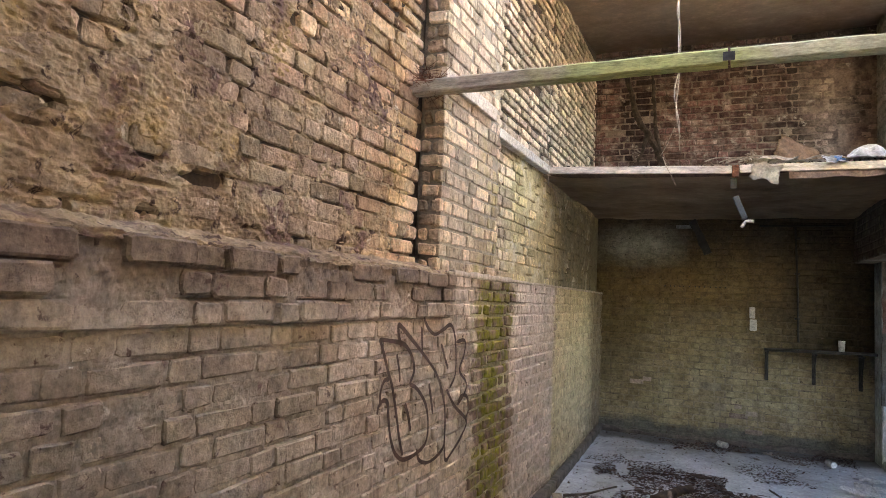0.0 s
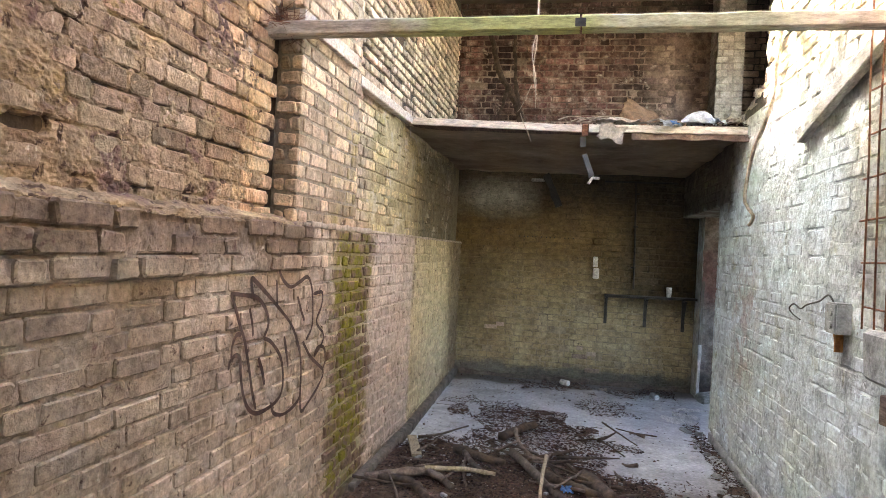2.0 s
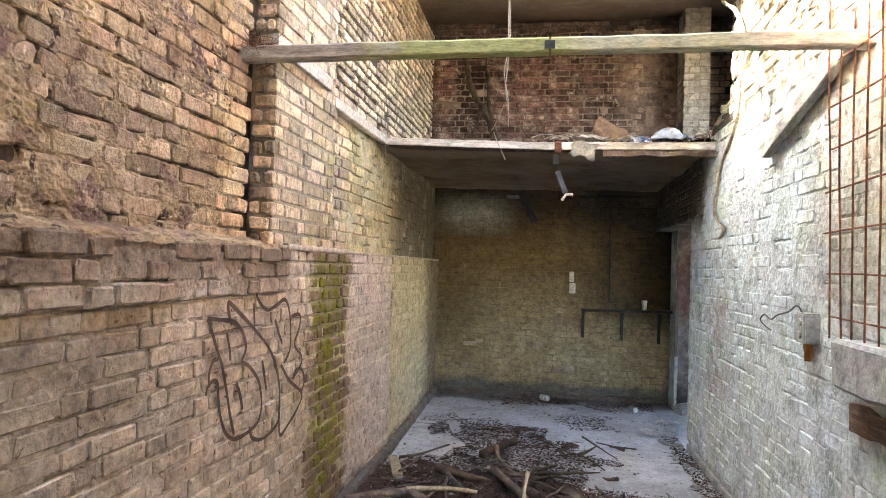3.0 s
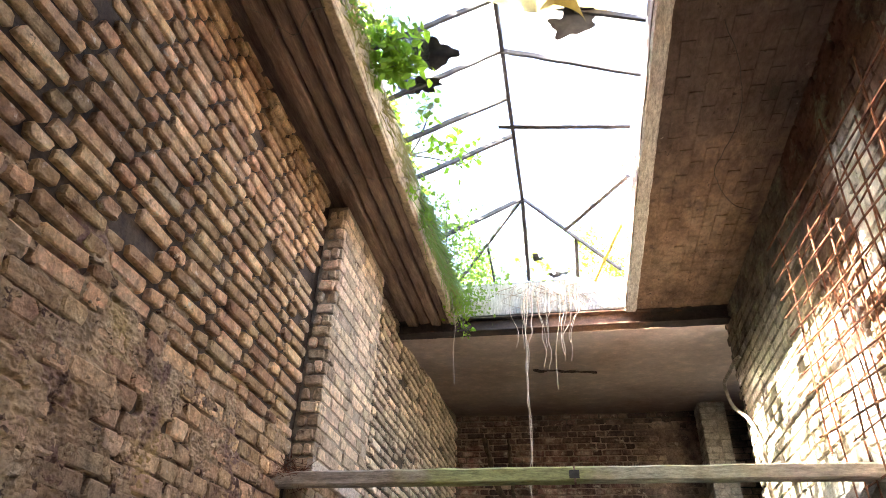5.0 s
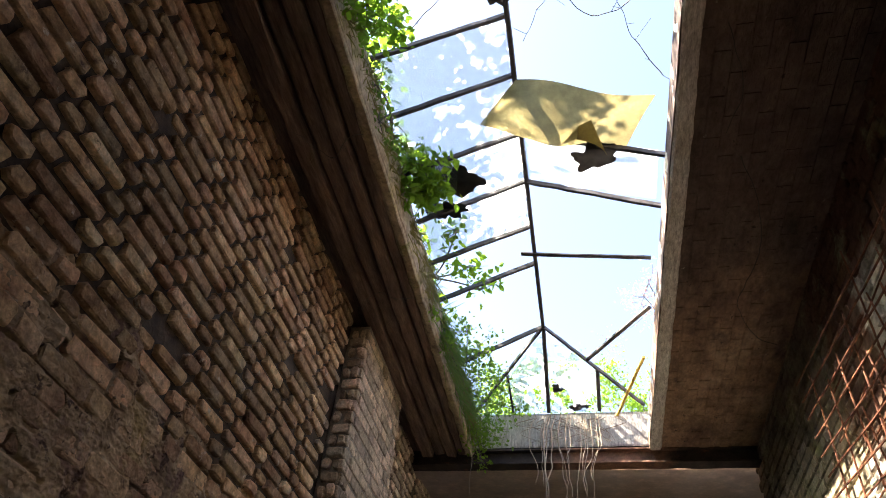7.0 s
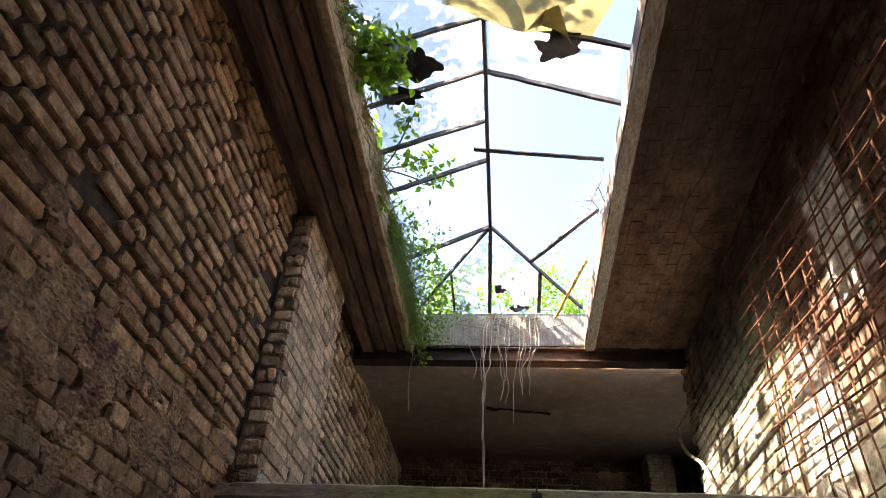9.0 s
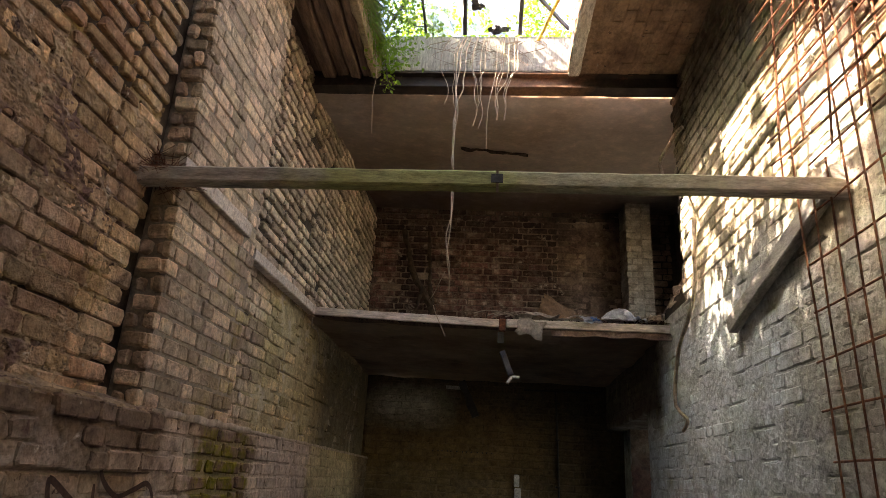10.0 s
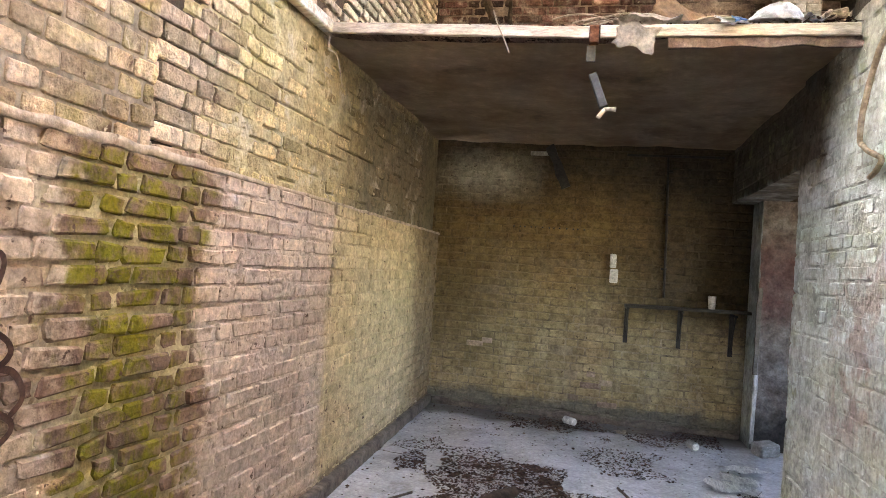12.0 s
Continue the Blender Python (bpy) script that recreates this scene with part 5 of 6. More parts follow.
for k in range(9):
    a = Vector((crng.uniform(-0.25, 0.5), MEZ + crng.uniform(-0.01, 0.1), 2.66))
    bm = bmesh.new()
    tube(bm, smooth_path([a, a + Vector((0.09, 0.02, 0.03)), a + Vector((0.2, -0.01, 0.015)), a + Vector((0.3, 0.03, -0.005))], 5), 0.005, 0.004, 5)
    solid("cable_end", M_ROOT, "loose pale cable on the loft edge", "cable", kind="", bm=bm)

# dead creeper on the loft's back wall
creeper = thing("dead_creeper", "black dead creeper stems clinging to the brick wall", "creeper", at=(-0.74, UBACK, 2.7))
for pts, r0, r1 in ((((-0.7, 2.7), (-0.74, 3.2), (-0.86, 3.45), (-1.0, 3.68), (-1.08, 3.95), (-1.17, 4.27)), 0.05, 0.03), (((-0.74, 3.2), (-0.8, 3.5), (-0.82, 3.72), (-0.85, 4.0), (-0.86, 4.28)), 0.03, 0.014), (((-0.9, 3.5), (-0.95, 3.35), (-1.0, 3.2)), 0.03, 0.012)):
    bm = bmesh.new()
    tube(bm, [p + wobble(p, 7, 0.02) for p in smooth_path([(x, UBACK - 0.004, z) for x, z in pts], 8)], r0, r1, 8, 0.5)
    for vt in bm.verts:
        vt.co.y = UBACK - 0.002 + (vt.co.y - UBACK) * 0.4
    part("stem", bm, M_ROT, creeper)

# hanging light batten
lamp = thing("hanging_batten", "broken grey light batten hanging from the loft edge", "light batten", at=(0.0, 5.68, 2.5))
bm = bmesh.new()
plank(bm, (-0.02, 5.665, 2.53), (-0.02, 5.67, 2.45), 0.045, 0.02, up=(1, 0, 0), n=4, wear=0.001)
part("hanger", bm, M_BATTEN, lamp)
bm = bmesh.new()
plank(bm, (-0.005, 5.69, 2.39), (0.06, 5.66, 2.215), 0.042, 0.035, up=(1, 0, 0), n=8, wear=0.002)
part("batten", bm, M_BATTEN, lamp)
for dx, dy, dz in ((-0.03, -0.01, -0.05), (0.055, -0.01, -0.006)):
    bm = bmesh.new()
    tube(bm, smooth_path([(0.066, 5.65, 2.2), (0.066 + dx * 0.5, 5.64 + dy, 2.2 + dz * 0.5), (0.066 + dx, 5.635 + dy, 2.2 + dz)], 4), 0.011, 0.012, 8)
    part("lamp_holder", bm, M_PAPER, lamp, "cream plastic lamp holder", smooth=True)

# ---- back wall fittings ----
shelf = thing("wall_shelf", "blackened wall shelf on three iron brackets", "shelf", at=(0.88, BACK - 0.12, 1.1))
bm = bmesh.new()
plank(bm, (0.36, BACK - 0.115, 1.105), (1.41, BACK - 0.115, 1.125), 0.025, 0.22, n=14)
part("board", bm, M_DARKSTEEL, shelf)
for x, zb in ((0.385, 0.76), (0.85, 0.75), (1.29, 0.72)):
    bm = boxes((x - 0.018, x + 0.018, BACK - 0.03, BACK - 0.008, zb, 1.1), (x - 0.014, x + 0.014, BACK - 0.2, BACK - 0.012, 1.078, 1.094))
    tube(bm, [(x, BACK - 0.025, zb + 0.08), (x, BACK - 0.19, 1.08)], 0.008, 0.008, 6)
    part("bracket", bm, M_DARKSTEEL, shelf)
cup = thing("white_beaker", "small white plastic beaker on the shelf", "beaker", at=(1.1, BACK - 0.12, 1.125))
bm = bmesh.new()
tube(bm, [(1.1, BACK - 0.12, 1.128 + 0.012 * k) for k in range(11)], 0.027, 0.034, 14)
part("body", bm, M_WHITE, cup, smooth=True)
plate = thing("double_socket", "two stacked white socket plates on the back wall", "socket", at=(0.24, BACK, 1.43))
part("plate", bevelled(boxes((0.205, 0.265, BACK - 0.03, BACK + 0.004, 1.44, 1.57)), 0.006, 2), M_WHITE, plate)
part("plate", bevelled(boxes((0.21, 0.285, BACK - 0.035, BACK + 0.004, 1.3, 1.428)), 0.006, 2), M_WHITE, plate)
pipe = thing("conduit", "thin iron conduit down the back wall", "conduit", at=(0.68, BACK - 0.02, 1.3))
bm = bmesh.new()
tube(bm, [(0.7, BACK - 0.016, 1.2), (0.69, BACK - 0.016, 1.8), (0.665, BACK - 0.016, 2.5)], 0.011, 0.011, 8)
part("tube", bm, M_DARKSTEEL, pipe)
bm = bmesh.new()
tube(bm, [(0.3, BACK - 0.016, 2.5), (0.665, BACK - 0.016, 2.5), (1.15, BACK - 0.016, 2.5)], 0.011, 0.011, 8)
part("tube", bm, M_DARKSTEEL, pipe)
for z in (1.45, 1.95, 2.35):
    part("clip", bevelled(boxes((0.66, 0.715, BACK - 0.03, BACK, z, z + 0.02)), 0.003), M_DARKSTEEL, pipe)
bm = bmesh.new()
plank(bm, (-0.42, BACK - 0.03, 2.56), (-0.24, BACK - 0.035, 2.16), 0.085, 0.03, up=(1, 0, 0), n=12, wear=0.016)
solid("iron_strap", M_CABLE, "charred black iron strap on the back wall", "strap", kind="", bm=bm)
part("strap_head", bevelled(boxes((-0.6, -0.36, BACK - 0.03, BACK + 0.002, 2.47, 2.51)), 0.005), M_CONC, scene.objects["iron_strap"], "pale cement dab")
for k in range(13):
    x = -0.72 + 0.056 * k + crng.uniform(-0.015, 0.015)
    bm = bmesh.new()
    tube(bm, [(x, BACK + 0.005, 1.78), (x, BACK - 0.012, 1.777)], 0.009, 0.006, 6)
    solid("old_nail", M_DARKSTEEL, "rusty nail in a row on the wall", "nail", kind="", bm=bm)["group"] = "row of nails"
bm = bmesh.new()
plank(bm, (-1.42, BACK - 0.02, 0.02), (1.4, BACK - 0.02, 0.015), 0.06, 0.05, n=70, wear=0.03)
part("kerb", bm, M_KERB, wall_back, "crumbling dark cement skirting", smooth=True)

# doorway edge, plaster and frame at the far right
bm = sheet(14, 60, lambda u, v: Vector((1.425 + 0.5 * u, DOOR1 - 0.012, DOORH * v)) + wobble((u * 2, 0, v * 6), 3, 0.012), 0.02)
jamb = solid("door_jamb", surface("jamb_plaster", [(0.3, (0.16, 0.12, 0.1)), (0.5, (0.36, 0.31, 0.28)), (0.7, (0.56, 0.52, 0.48))], scale=7, bump=0.6,
             zones=[((0.2, 0.06, 0.055), 0.6, ("Z", 1.1, 1.75, 0.1, 0.4, 5.0)), ((0.05, 0.045, 0.04), 0.8, ("Z", None, 0.3, 0.1, 0.5, 5.0))]), "flaking plaster door jamb with old red paint", "door jamb", bm=bm, smooth=True)
bm = bmesh.new()
plank(bm, (1.43, DOOR1 - 0.02, 0.05), (1.44, DOOR1 - 0.025, 0.62), 0.03, 0.02, up=(1, 0, 0), n=10, wear=0.012)
part("plaster_edge", bm, M_UPSTAND, jamb, "bare white plaster edge")
bm = bmesh.new()
plank(bm, (1.43, DOOR1 - 0.02, 0.62), (1.435, DOOR1 - 0.02, 1.35), 0.035, 0.02, up=(1, 0, 0), n=10, wear=0.012)
part("plaster_edge", bm, M_KERB, jamb, "broken grey plaster edge")

# timber in the opening above the loft
frame_up = thing("loft_window_frame", "rotten dark timber frame in the loft opening", "window frame", at=(R + 0.1, 5.5, 2.7))
for a, b in (((R + 0.18, 5.24, 2.72), (R + 0.18, 5.26, 4.28)), ((R + 0.2, 5.26, 3.1), (R + 0.4, 7.6, 3.05))):
    bm = bmesh.new()
    plank(bm, a, b, 0.07, 0.06, up=(1, 0, 0) if a[2] != b[2] and abs(a[1] - b[1]) < 0.1 else (0, 0, 1), n=10, wear=0.006)
    part("member", bm, M_BOARD, frame_up)
for k in range(16):
    y = 5.25 + 0.085 * k
    m2 = bevelled(boxes((-0.05, 0.05, -0.1, 0.1, -0.034, 0.034)), 0.008)
    m2.transform(pose(R + 0.07 + crng.uniform(-0.02, 0.02), y, 2.86 - 0.13 * (y - 5.2) + crng.uniform(-0.03, 0.03), crng.uniform(-12, 12), crng.uniform(-10, 10), crng.uniform(-12, 12)))
    solid("broken_brick", M_UB, "loose broken brick along the torn wall edge", "brick", kind="", bm=m2)["group"] = "bricks along the torn edge"
bm = bmesh.new()
for k in range(12):
    y0 = 5.2 + 0.12 * k
    box(bm, R + 0.012, 1.6, y0, y0 + 0.121, 2.6, 2.84 - 0.13 * (y0 - 5.2))
part("torn_edge", bm, M_UBM, wall_right)
bm = bmesh.new()
for k in range(18):
    m2 = pose(R + 0.05, 5.2 + crng.uniform(-0.01, 0.03), 2.9 + 0.076 * k, 0, 0, crng.uniform(-6, 6))
    box(bm, -0.05, 0.2, -0.03, crng.uniform(0.0, 0.05), -0.03, 0.03, m2)
part("torn_edge", bm, M_UBM, wall_right)

# ---- floor: litter, branches, rubbish ----
def litter_mask(x, y):
    n1 = noise.noise(Vector((x * 1.6, y * 1.1, 11))) + 0.5 * noise.noise(Vector((x * 4, y * 3, 5)))
    if y < 5.1:
        return 1.0 if x < 0.55 + 0.25 * n1 else (0.9 if x > 1.0 else 0.12)
    if y < 6.9:
        c = -0.5 + 0.1 * (y - 5.1)
        return 0.85 if abs(x - c) < 0.9 - 0.28 * (y - 5.1) + 0.55 * n1 else (0.75 if x > 1.06 else 0.015)
    if y > 7.6:
        return 0.6 if x > -0.7 + 0.9 * n1 and abs(y - 8.18) < 0.22 + 0.5 * n1 else 0.04
    return 0.4 if n1 > 0.12 else 0.02


lrng = random.Random(3)
for name, label, n, size, material in (("leaf_litter", "dark dead leaves and soil on the floor", 52000, 0.012, M_LITTER), ("pale_litter", "pale scraps of paper and plaster among the leaves", 1300, 0.011, M_SCRAP)):
    verts, faces = [], []
    made = 0
    while made < n:
        x, y = lrng.uniform(-1.36, 1.2), lrng.uniform(3.2, 8.5)
        if lrng.random() > litter_mask(x, y) * (1.0 if name == "leaf_litter" else 0.8):
            continue
        made += 1
        s = size * lrng.uniform(0.3, 1.25)
        z = 0.012 + lrng.uniform(0, 0.03 if y < 5.3 else 0.008)
        a = lrng.uniform(0, 6.28)
        dx, dy = math.cos(a), math.sin(a)
        t = lrng.gauss(0, 0.3) * s
        q = lrng.uniform(0.25, 0.75) * s
        k = len(verts)
        verts += [(x - dx * s, y - dy * s, z), (x - dy * q, y + dx * q, z + t), (x + dx * s, y + dy * s, z + 0.3 * t), (x + dy * q, y - dx * q, z - 0.5 * t), (x, y, z + 0.1 * s)]
        faces += [(k, k + 1, k + 4), (k + 1, k + 2, k + 4), (k + 2, k + 3, k + 4), (k + 3, k, k + 4)]
    me = bpy.data.meshes.new(name)
    me.from_pydata(verts, [], faces)
    me.materials.append(material)
    tagged(new(name, me), label, "litter", kind="stuff")


def mound(u, v):
    x, y = -1.36 + 2.56 * u, 2.6 + 5.95 * v
    p = Vector((x, y, 0))
    cover = litter_mask(x + 0.08 * noise.noise(p * 6), y + 0.08 * noise.noise(p * 6 + Vector((9, 0, 0))))
    heap = 0.03 * max(0, 1 - abs(y - 4.3) / 1.3) * max(0, 0.6 - x) / 1.6
    h = (-0.022 if y < 5.2 else -0.027) + 0.024 * min(1, cover * 1.3) + heap
    return (x, y, h + 0.014 * noise.noise(p * 7) + 0.013 * noise.noise(p * 21))


solid("soil_heap", M_LITTER_SOIL, "thin dark leaf soil spread over the floor", "soil", kind="stuff", bm=sheet(130, 300, mound))
bm = bmesh.new()
made = 0
while made < 520:
    x, y = lrng.uniform(-1.3, 1.18), lrng.uniform(3.3, 7.2)
    if lrng.random() > litter_mask(x, y):
        continue
    made += 1
    a, ln = lrng.uniform(0, 6.28), lrng.uniform(0.04, 0.2)
    p = Vector((x, y, 0.03 + lrng.uniform(0, 0.02)))
    d = Vector((math.cos(a), math.sin(a), lrng.gauss(0, 0.06))) * ln
    tube(bm, [p, p + d * 0.5 + wobble(p, 9, 0.012), p + d], lrng.uniform(0.0018, 0.004), 0.0015, 4)
solid("twig_litter", M_ROT, "thin broken twigs scattered on the floor", "twigs", kind="stuff", bm=bm)


def branch(points, r0, r1, material, label, fork=None):
    bm = bmesh.new()
    path = smooth_path(points, 6)
    path = [p + wobble(p, 6, r0 * 0.45) for p in path]
    tube(bm, path, r0, r1, 9, 0.35)
    ob = solid("fallen_branch", material, label, "branch", kind="", bm=bm, smooth=True)
    ob["group"] = "branches on the floor"
    if fork:
        fb = bmesh.new()
        tube(fb, smooth_path(fork, 5), r1 * 0.8, r1 * 0.4, 7, 0.3)
        part("fork", fb, material, ob, smooth=True)


GREYB, DARKB = "grey weathered dead branch lying in the litter", "dark rotten branch lying in the litter"
branch([(-1.3, 4.4, 0.06), (-1.05, 4.55, 0.075), (-0.93, 4.6, 0.08), (-0.74, 4.44, 0.06)], 0.034, 0.022, M_BARK, "thick grey dead branch lying in the litter")
branch([(-1.22, 4.42, 0.05), (-1.02, 4.41, 0.06), (-0.85, 4.2, 0.05)], 0.036, 0.026, M_ROT, DARKB)
branch([(-0.96, 4.6, 0.1), (-0.7, 4.67, 0.1), (-0.49, 4.7, 0.08)], 0.019, 0.014, M_CUTWOOD, "pale barkless branch lying on the litter")
branch([(-0.56, 5.68, 0.05), (-0.44, 5.9, 0.06), (-0.3, 6.16, 0.07)], 0.04, 0.034, M_ROT, "short black rotten log")
branch([(-0.86, 5.24, 0.045), (-0.66, 5.13, 0.05), (-0.46, 5.05, 0.04)], 0.038, 0.03, M_ROT, DARKB)
branch([(-0.45, 5.82, 0.09), (-0.4, 5.5, 0.08), (-0.27, 5.24, 0.06), (-0.04, 5.15, 0.05)], 0.017, 0.012, M_BARK, GREYB)
branch([(-0.77, 5.1, 0.08), (-0.68, 4.9, 0.08), (-0.57, 4.72, 0.06)], 0.022, 0.017, M_BARK, GREYB, [(-0.74, 5.0, 0.07), (-0.72, 4.75, 0.06), (-0.66, 4.5, 0.05)])
branch([(-0.42, 5.22, 0.09), (-0.25, 4.84, 0.08), (-0.12, 4.6, 0.06), (-0.02, 4.42, 0.05)], 0.031, 0.024, M_BARK, "grey split branch lying across the litter")
branch([(-0.17, 5.1, 0.12), (-0.18, 4.7, 0.1), (-0.18, 4.36, 0.08)], 0.014, 0.011, M_CUTWOOD, "thin pale branch lying on the litter")
branch([(-0.2, 4.9, 0.05), (0.0, 4.72, 0.055), (0.2, 4.57, 0.045)], 0.036, 0.03, M_ROT, DARKB)
branch([(0.1, 4.9, 0.06), (0.2, 4.7, 0.07), (0.27, 4.5, 0.05)], 0.05, 0.045, M_ROT, "short thick rotten log in the litter")
branch([(-1.2, 5.46, 0.05), (-1.05, 5.55, 0.06), (-0.86, 5.92, 0.05)], 0.011, 0.007, M_BARK, GREYB)
branch([(-0.42, 5.1, 0.04), (-0.2, 5.3, 0.05), (0.05, 5.6, 0.04)], 0.015, 0.01, M_ROT, DARKB)
branch([(0.05, 5.9, 0.03), (0.25, 5.95, 0.035), (0.42, 5.6, 0.025)], 0.008, 0.005, M_ROT, DARKB)
branch([(0.3, 6.6, 0.03), (0.4, 6.3, 0.035), (0.55, 5.95, 0.025)], 0.009, 0.005, M_ROT, DARKB)
branch([(-0.1, 4.5, 0.1), (0.02, 4.7, 0.12), (0.1, 4.95, 0.1)], 0.008, 0.006, M_BARK, GREYB)
for k in range(46):
    x, y, a = lrng.uniform(-1.15, 0.6) if k < 36 else lrng.uniform(-0.9, 0.6), lrng.uniform(3.6, 5.3) if k < 36 else lrng.uniform(5.0, 6.3), lrng.uniform(0, 3.14)
    d = Vector((math.cos(a), math.sin(a), lrng.gauss(0, 0.08))) * lrng.uniform(0.06, 0.26)
    p = Vector((x, y, 0.05 + lrng.uniform(0, 0.04)))
    branch([p - d, p + wobble(p, 3, 0.03), p + d], lrng.uniform(0.005, 0.017), 0.005, lrng.choice((M_BARK, M_BARK, M_ROT, M_ROT)), "short dead branch lying in the litter")
bm = bmesh.new()
plank(bm, (-1.245, 5.42, 0.06), (-1.1, 4.98, 0.055), 0.02, 0.075, n=6)
solid("offcut_board", M_CUTWOOD, "short pale timber offcut on the floor", "board", kind="", bm=bm)


def can(x, y, rz, label, material):
    c = thing("drink_can", label, "can", at=(x, y, 0.035))
    d = Vector((math.cos(rz), math.sin(rz), 0)) * 0.055
    o = Vector((x, y, 0.047))
    bm = bmesh.new()
    tube(bm, [o - d, o - d * 0.92, o + d * 0.92, o + d], 0.033, 0.033, 16)
    part("body", bm, material, c, smooth=False)
    bm = bmesh.new()
    tube(bm, [o - d * 1.0, o - d * 1.06], 0.028, 0.026, 16)
    part("lid", bm, M_WHITE, c, "bright metal can end")


can(0.93, 7.93, 1.9, "crushed silver drink can on the floor", M_GREYBOX)
can(-0.06, 8.28, 2.4, "small pale can on the floor", M_WHITE)
crumpled("wrapper", "small blue wrapper in the floor litter", "wrapper", (-0.02, 4.52, 0.1), 0.06, 0.05, M_BLUE, 20, 30, 0, 0.012)
crumpled("wrapper", "yellowish flattened wrapper on the floor", "wrapper", (0.38, 8.12, 0.04), 0.1, 0.07, M_SCRAP, 20, 5, 0, 0.015)
for k, (x, y, w, d, a) in enumerate(((1.05, 6.95, 0.34, 0.2, 15), (1.12, 7.1, 0.26, 0.2, -10), (1.2, 7.35, 0.3, 0.24, 30))):
    crumpled("plaster_slab", "broken flat grey plaster slab on the floor", "plaster slab", (x, y, 0.035 + 0.012 * k), w, d, M_UPSTAND, a, 3 - 4 * k, 3, 0.012)
m2 = bevelled(boxes((-0.09, 0.09, -0.07, 0.07, -0.05, 0.05)), 0.012)
m2.transform(pose(1.5, 8.05, 0.06, 4, -6, 25))
solid("rubble_block", M_CONC, "broken concrete block in the doorway", "rubble", kind="", bm=m2)
for k in range(26):
    s = lrng.uniform(0.012, 0.035)
    m2 = bevelled(boxes((-s, s, -s * 0.7, s * 0.7, -s * 0.5, s * 0.5)), s * 0.2)
    side = lrng.random()
    x, y = (lrng.uniform(1.0, 1.16), lrng.uniform(4.6, 6.6)) if side < 0.5 else (lrng.uniform(-1.2, 0.6), lrng.uniform(3.6, 5.2))
    m2.transform(pose(x, y, 0.03 + s * 0.4, lrng.uniform(-20, 20), lrng.uniform(-20, 20), lrng.uniform(0, 180)))
    solid("rubble_stone", M_CONC, "small broken stone on the floor", "stone", kind="", bm=m2)["group"] = "rubble on the floor"


# ---- graffiti ----
graffiti = thing("graffiti", "looping brown spray-painted tag on the painted bricks", "graffiti", at=(L, 3.1, 1.1))


def stroke(*pts, w=0.0095):
    path = smooth_path([(0, y, z) for y, z in pts], 6)
    bm = bmesh.new()
    rings = []
    for i, p in enumerate(path):
        d = (path[min(i + 1, len(path) - 1)] - path[max(i - 1, 0)]).normalized()
        n = Vector((0, -d.z, d.y))
        ww = w * (1 + 0.35 * noise.noise(p * 7)) * (0.6 if i in (0, len(path) - 1) else 1)
        rings.append([bm.verts.new((L + 0.0105, *(p + n * ww * s)[1:])) for s in (-1, 1)])
    for a, b in zip(rings, rings[1:]):
        bm.faces.new((a[0], a[1], b[1], b[0]))
    part("stroke", bm, M_GRAFFITI, graffiti)


stroke((2.64, 1.36), (2.67, 1.32), (2.73, 1.22), (2.77, 1.16), (2.82, 1.04), (2.86, 0.93), (2.9, 0.85))
stroke((2.64, 1.36), (2.73, 1.35), (2.86, 1.33), (2.94, 1.28), (2.98, 1.21), (2.94, 1.15))
stroke((2.94, 1.15), (3.02, 1.12), (3.12, 1.04), (3.16, 0.94), (3.14, 0.86), (3.04, 0.83), (2.91, 0.83), (2.83, 0.87), (2.78, 0.94), (2.75, 1.03), (2.74, 1.09), (2.7, 1.11), (2.66, 1.09), (2.65, 1.06))
stroke((2.67, 1.1), (2.67, 1.15), (2.7, 1.19), (2.74, 1.19))
stroke((2.8, 1.29), (2.83, 1.22), (2.84, 1.17))
stroke((2.9, 1.07), (2.94, 1.01), (2.97, 0.94))
stroke((2.8, 1.42), (2.81, 1.37), (2.84, 1.32))
stroke((2.8, 1.42), (2.88, 1.38), (3.06, 1.28), (3.22, 1.18), (3.31, 1.08), (3.36, 0.98), (3.37, 0.86), (3.35, 0.79), (3.2, 0.76), (3.08, 0.79), (3.04, 0.85))
stroke((3.04, 1.4), (3.06, 1.28))
stroke((3.15, 1.13), (3.18, 1.06), (3.21, 0.98))
stroke((3.05, 1.47), (3.09, 1.41), (3.19, 1.36), (3.3, 1.38), (3.39, 1.4), (3.45, 1.35), (3.48, 1.25), (3.48, 1.14), (3.41, 1.08))
stroke((3.28, 1.31), (3.33, 1.24), (3.38, 1.18))
stroke((3.48, 1.31), (3.6, 1.31), (3.6, 1.24), (3.54, 1.16), (3.64, 1.09), (3.64, 1.04), (3.53, 0.98))
stroke((3.37, 1.08), (3.49, 0.98), (3.67, 0.88), (3.61, 0.81), (3.48, 0.75), (3.39, 0.73), (3.37, 0.86))
stroke((3.53, 0.98), (3.57, 1.02), (3.66, 1.01), (3.7, 0.94), (3.66, 0.89))


# ---- worn skins on the left wall ----
def rough_field(p):
    """Crumbling surface: lumps at three sizes and sharp-edged flakes."""
    flake = abs(noise.noise(p * 13 + Vector((5, 5, 3)))) + 0.5 * abs(noise.noise(p * 29))
    return 0.005 * noise.noise(p * 6) - 0.009 * max(0.0, 0.22 - flake) + 0.004 * noise.noise(p * 40) + 0.0025 * noise.noise(p * 85)


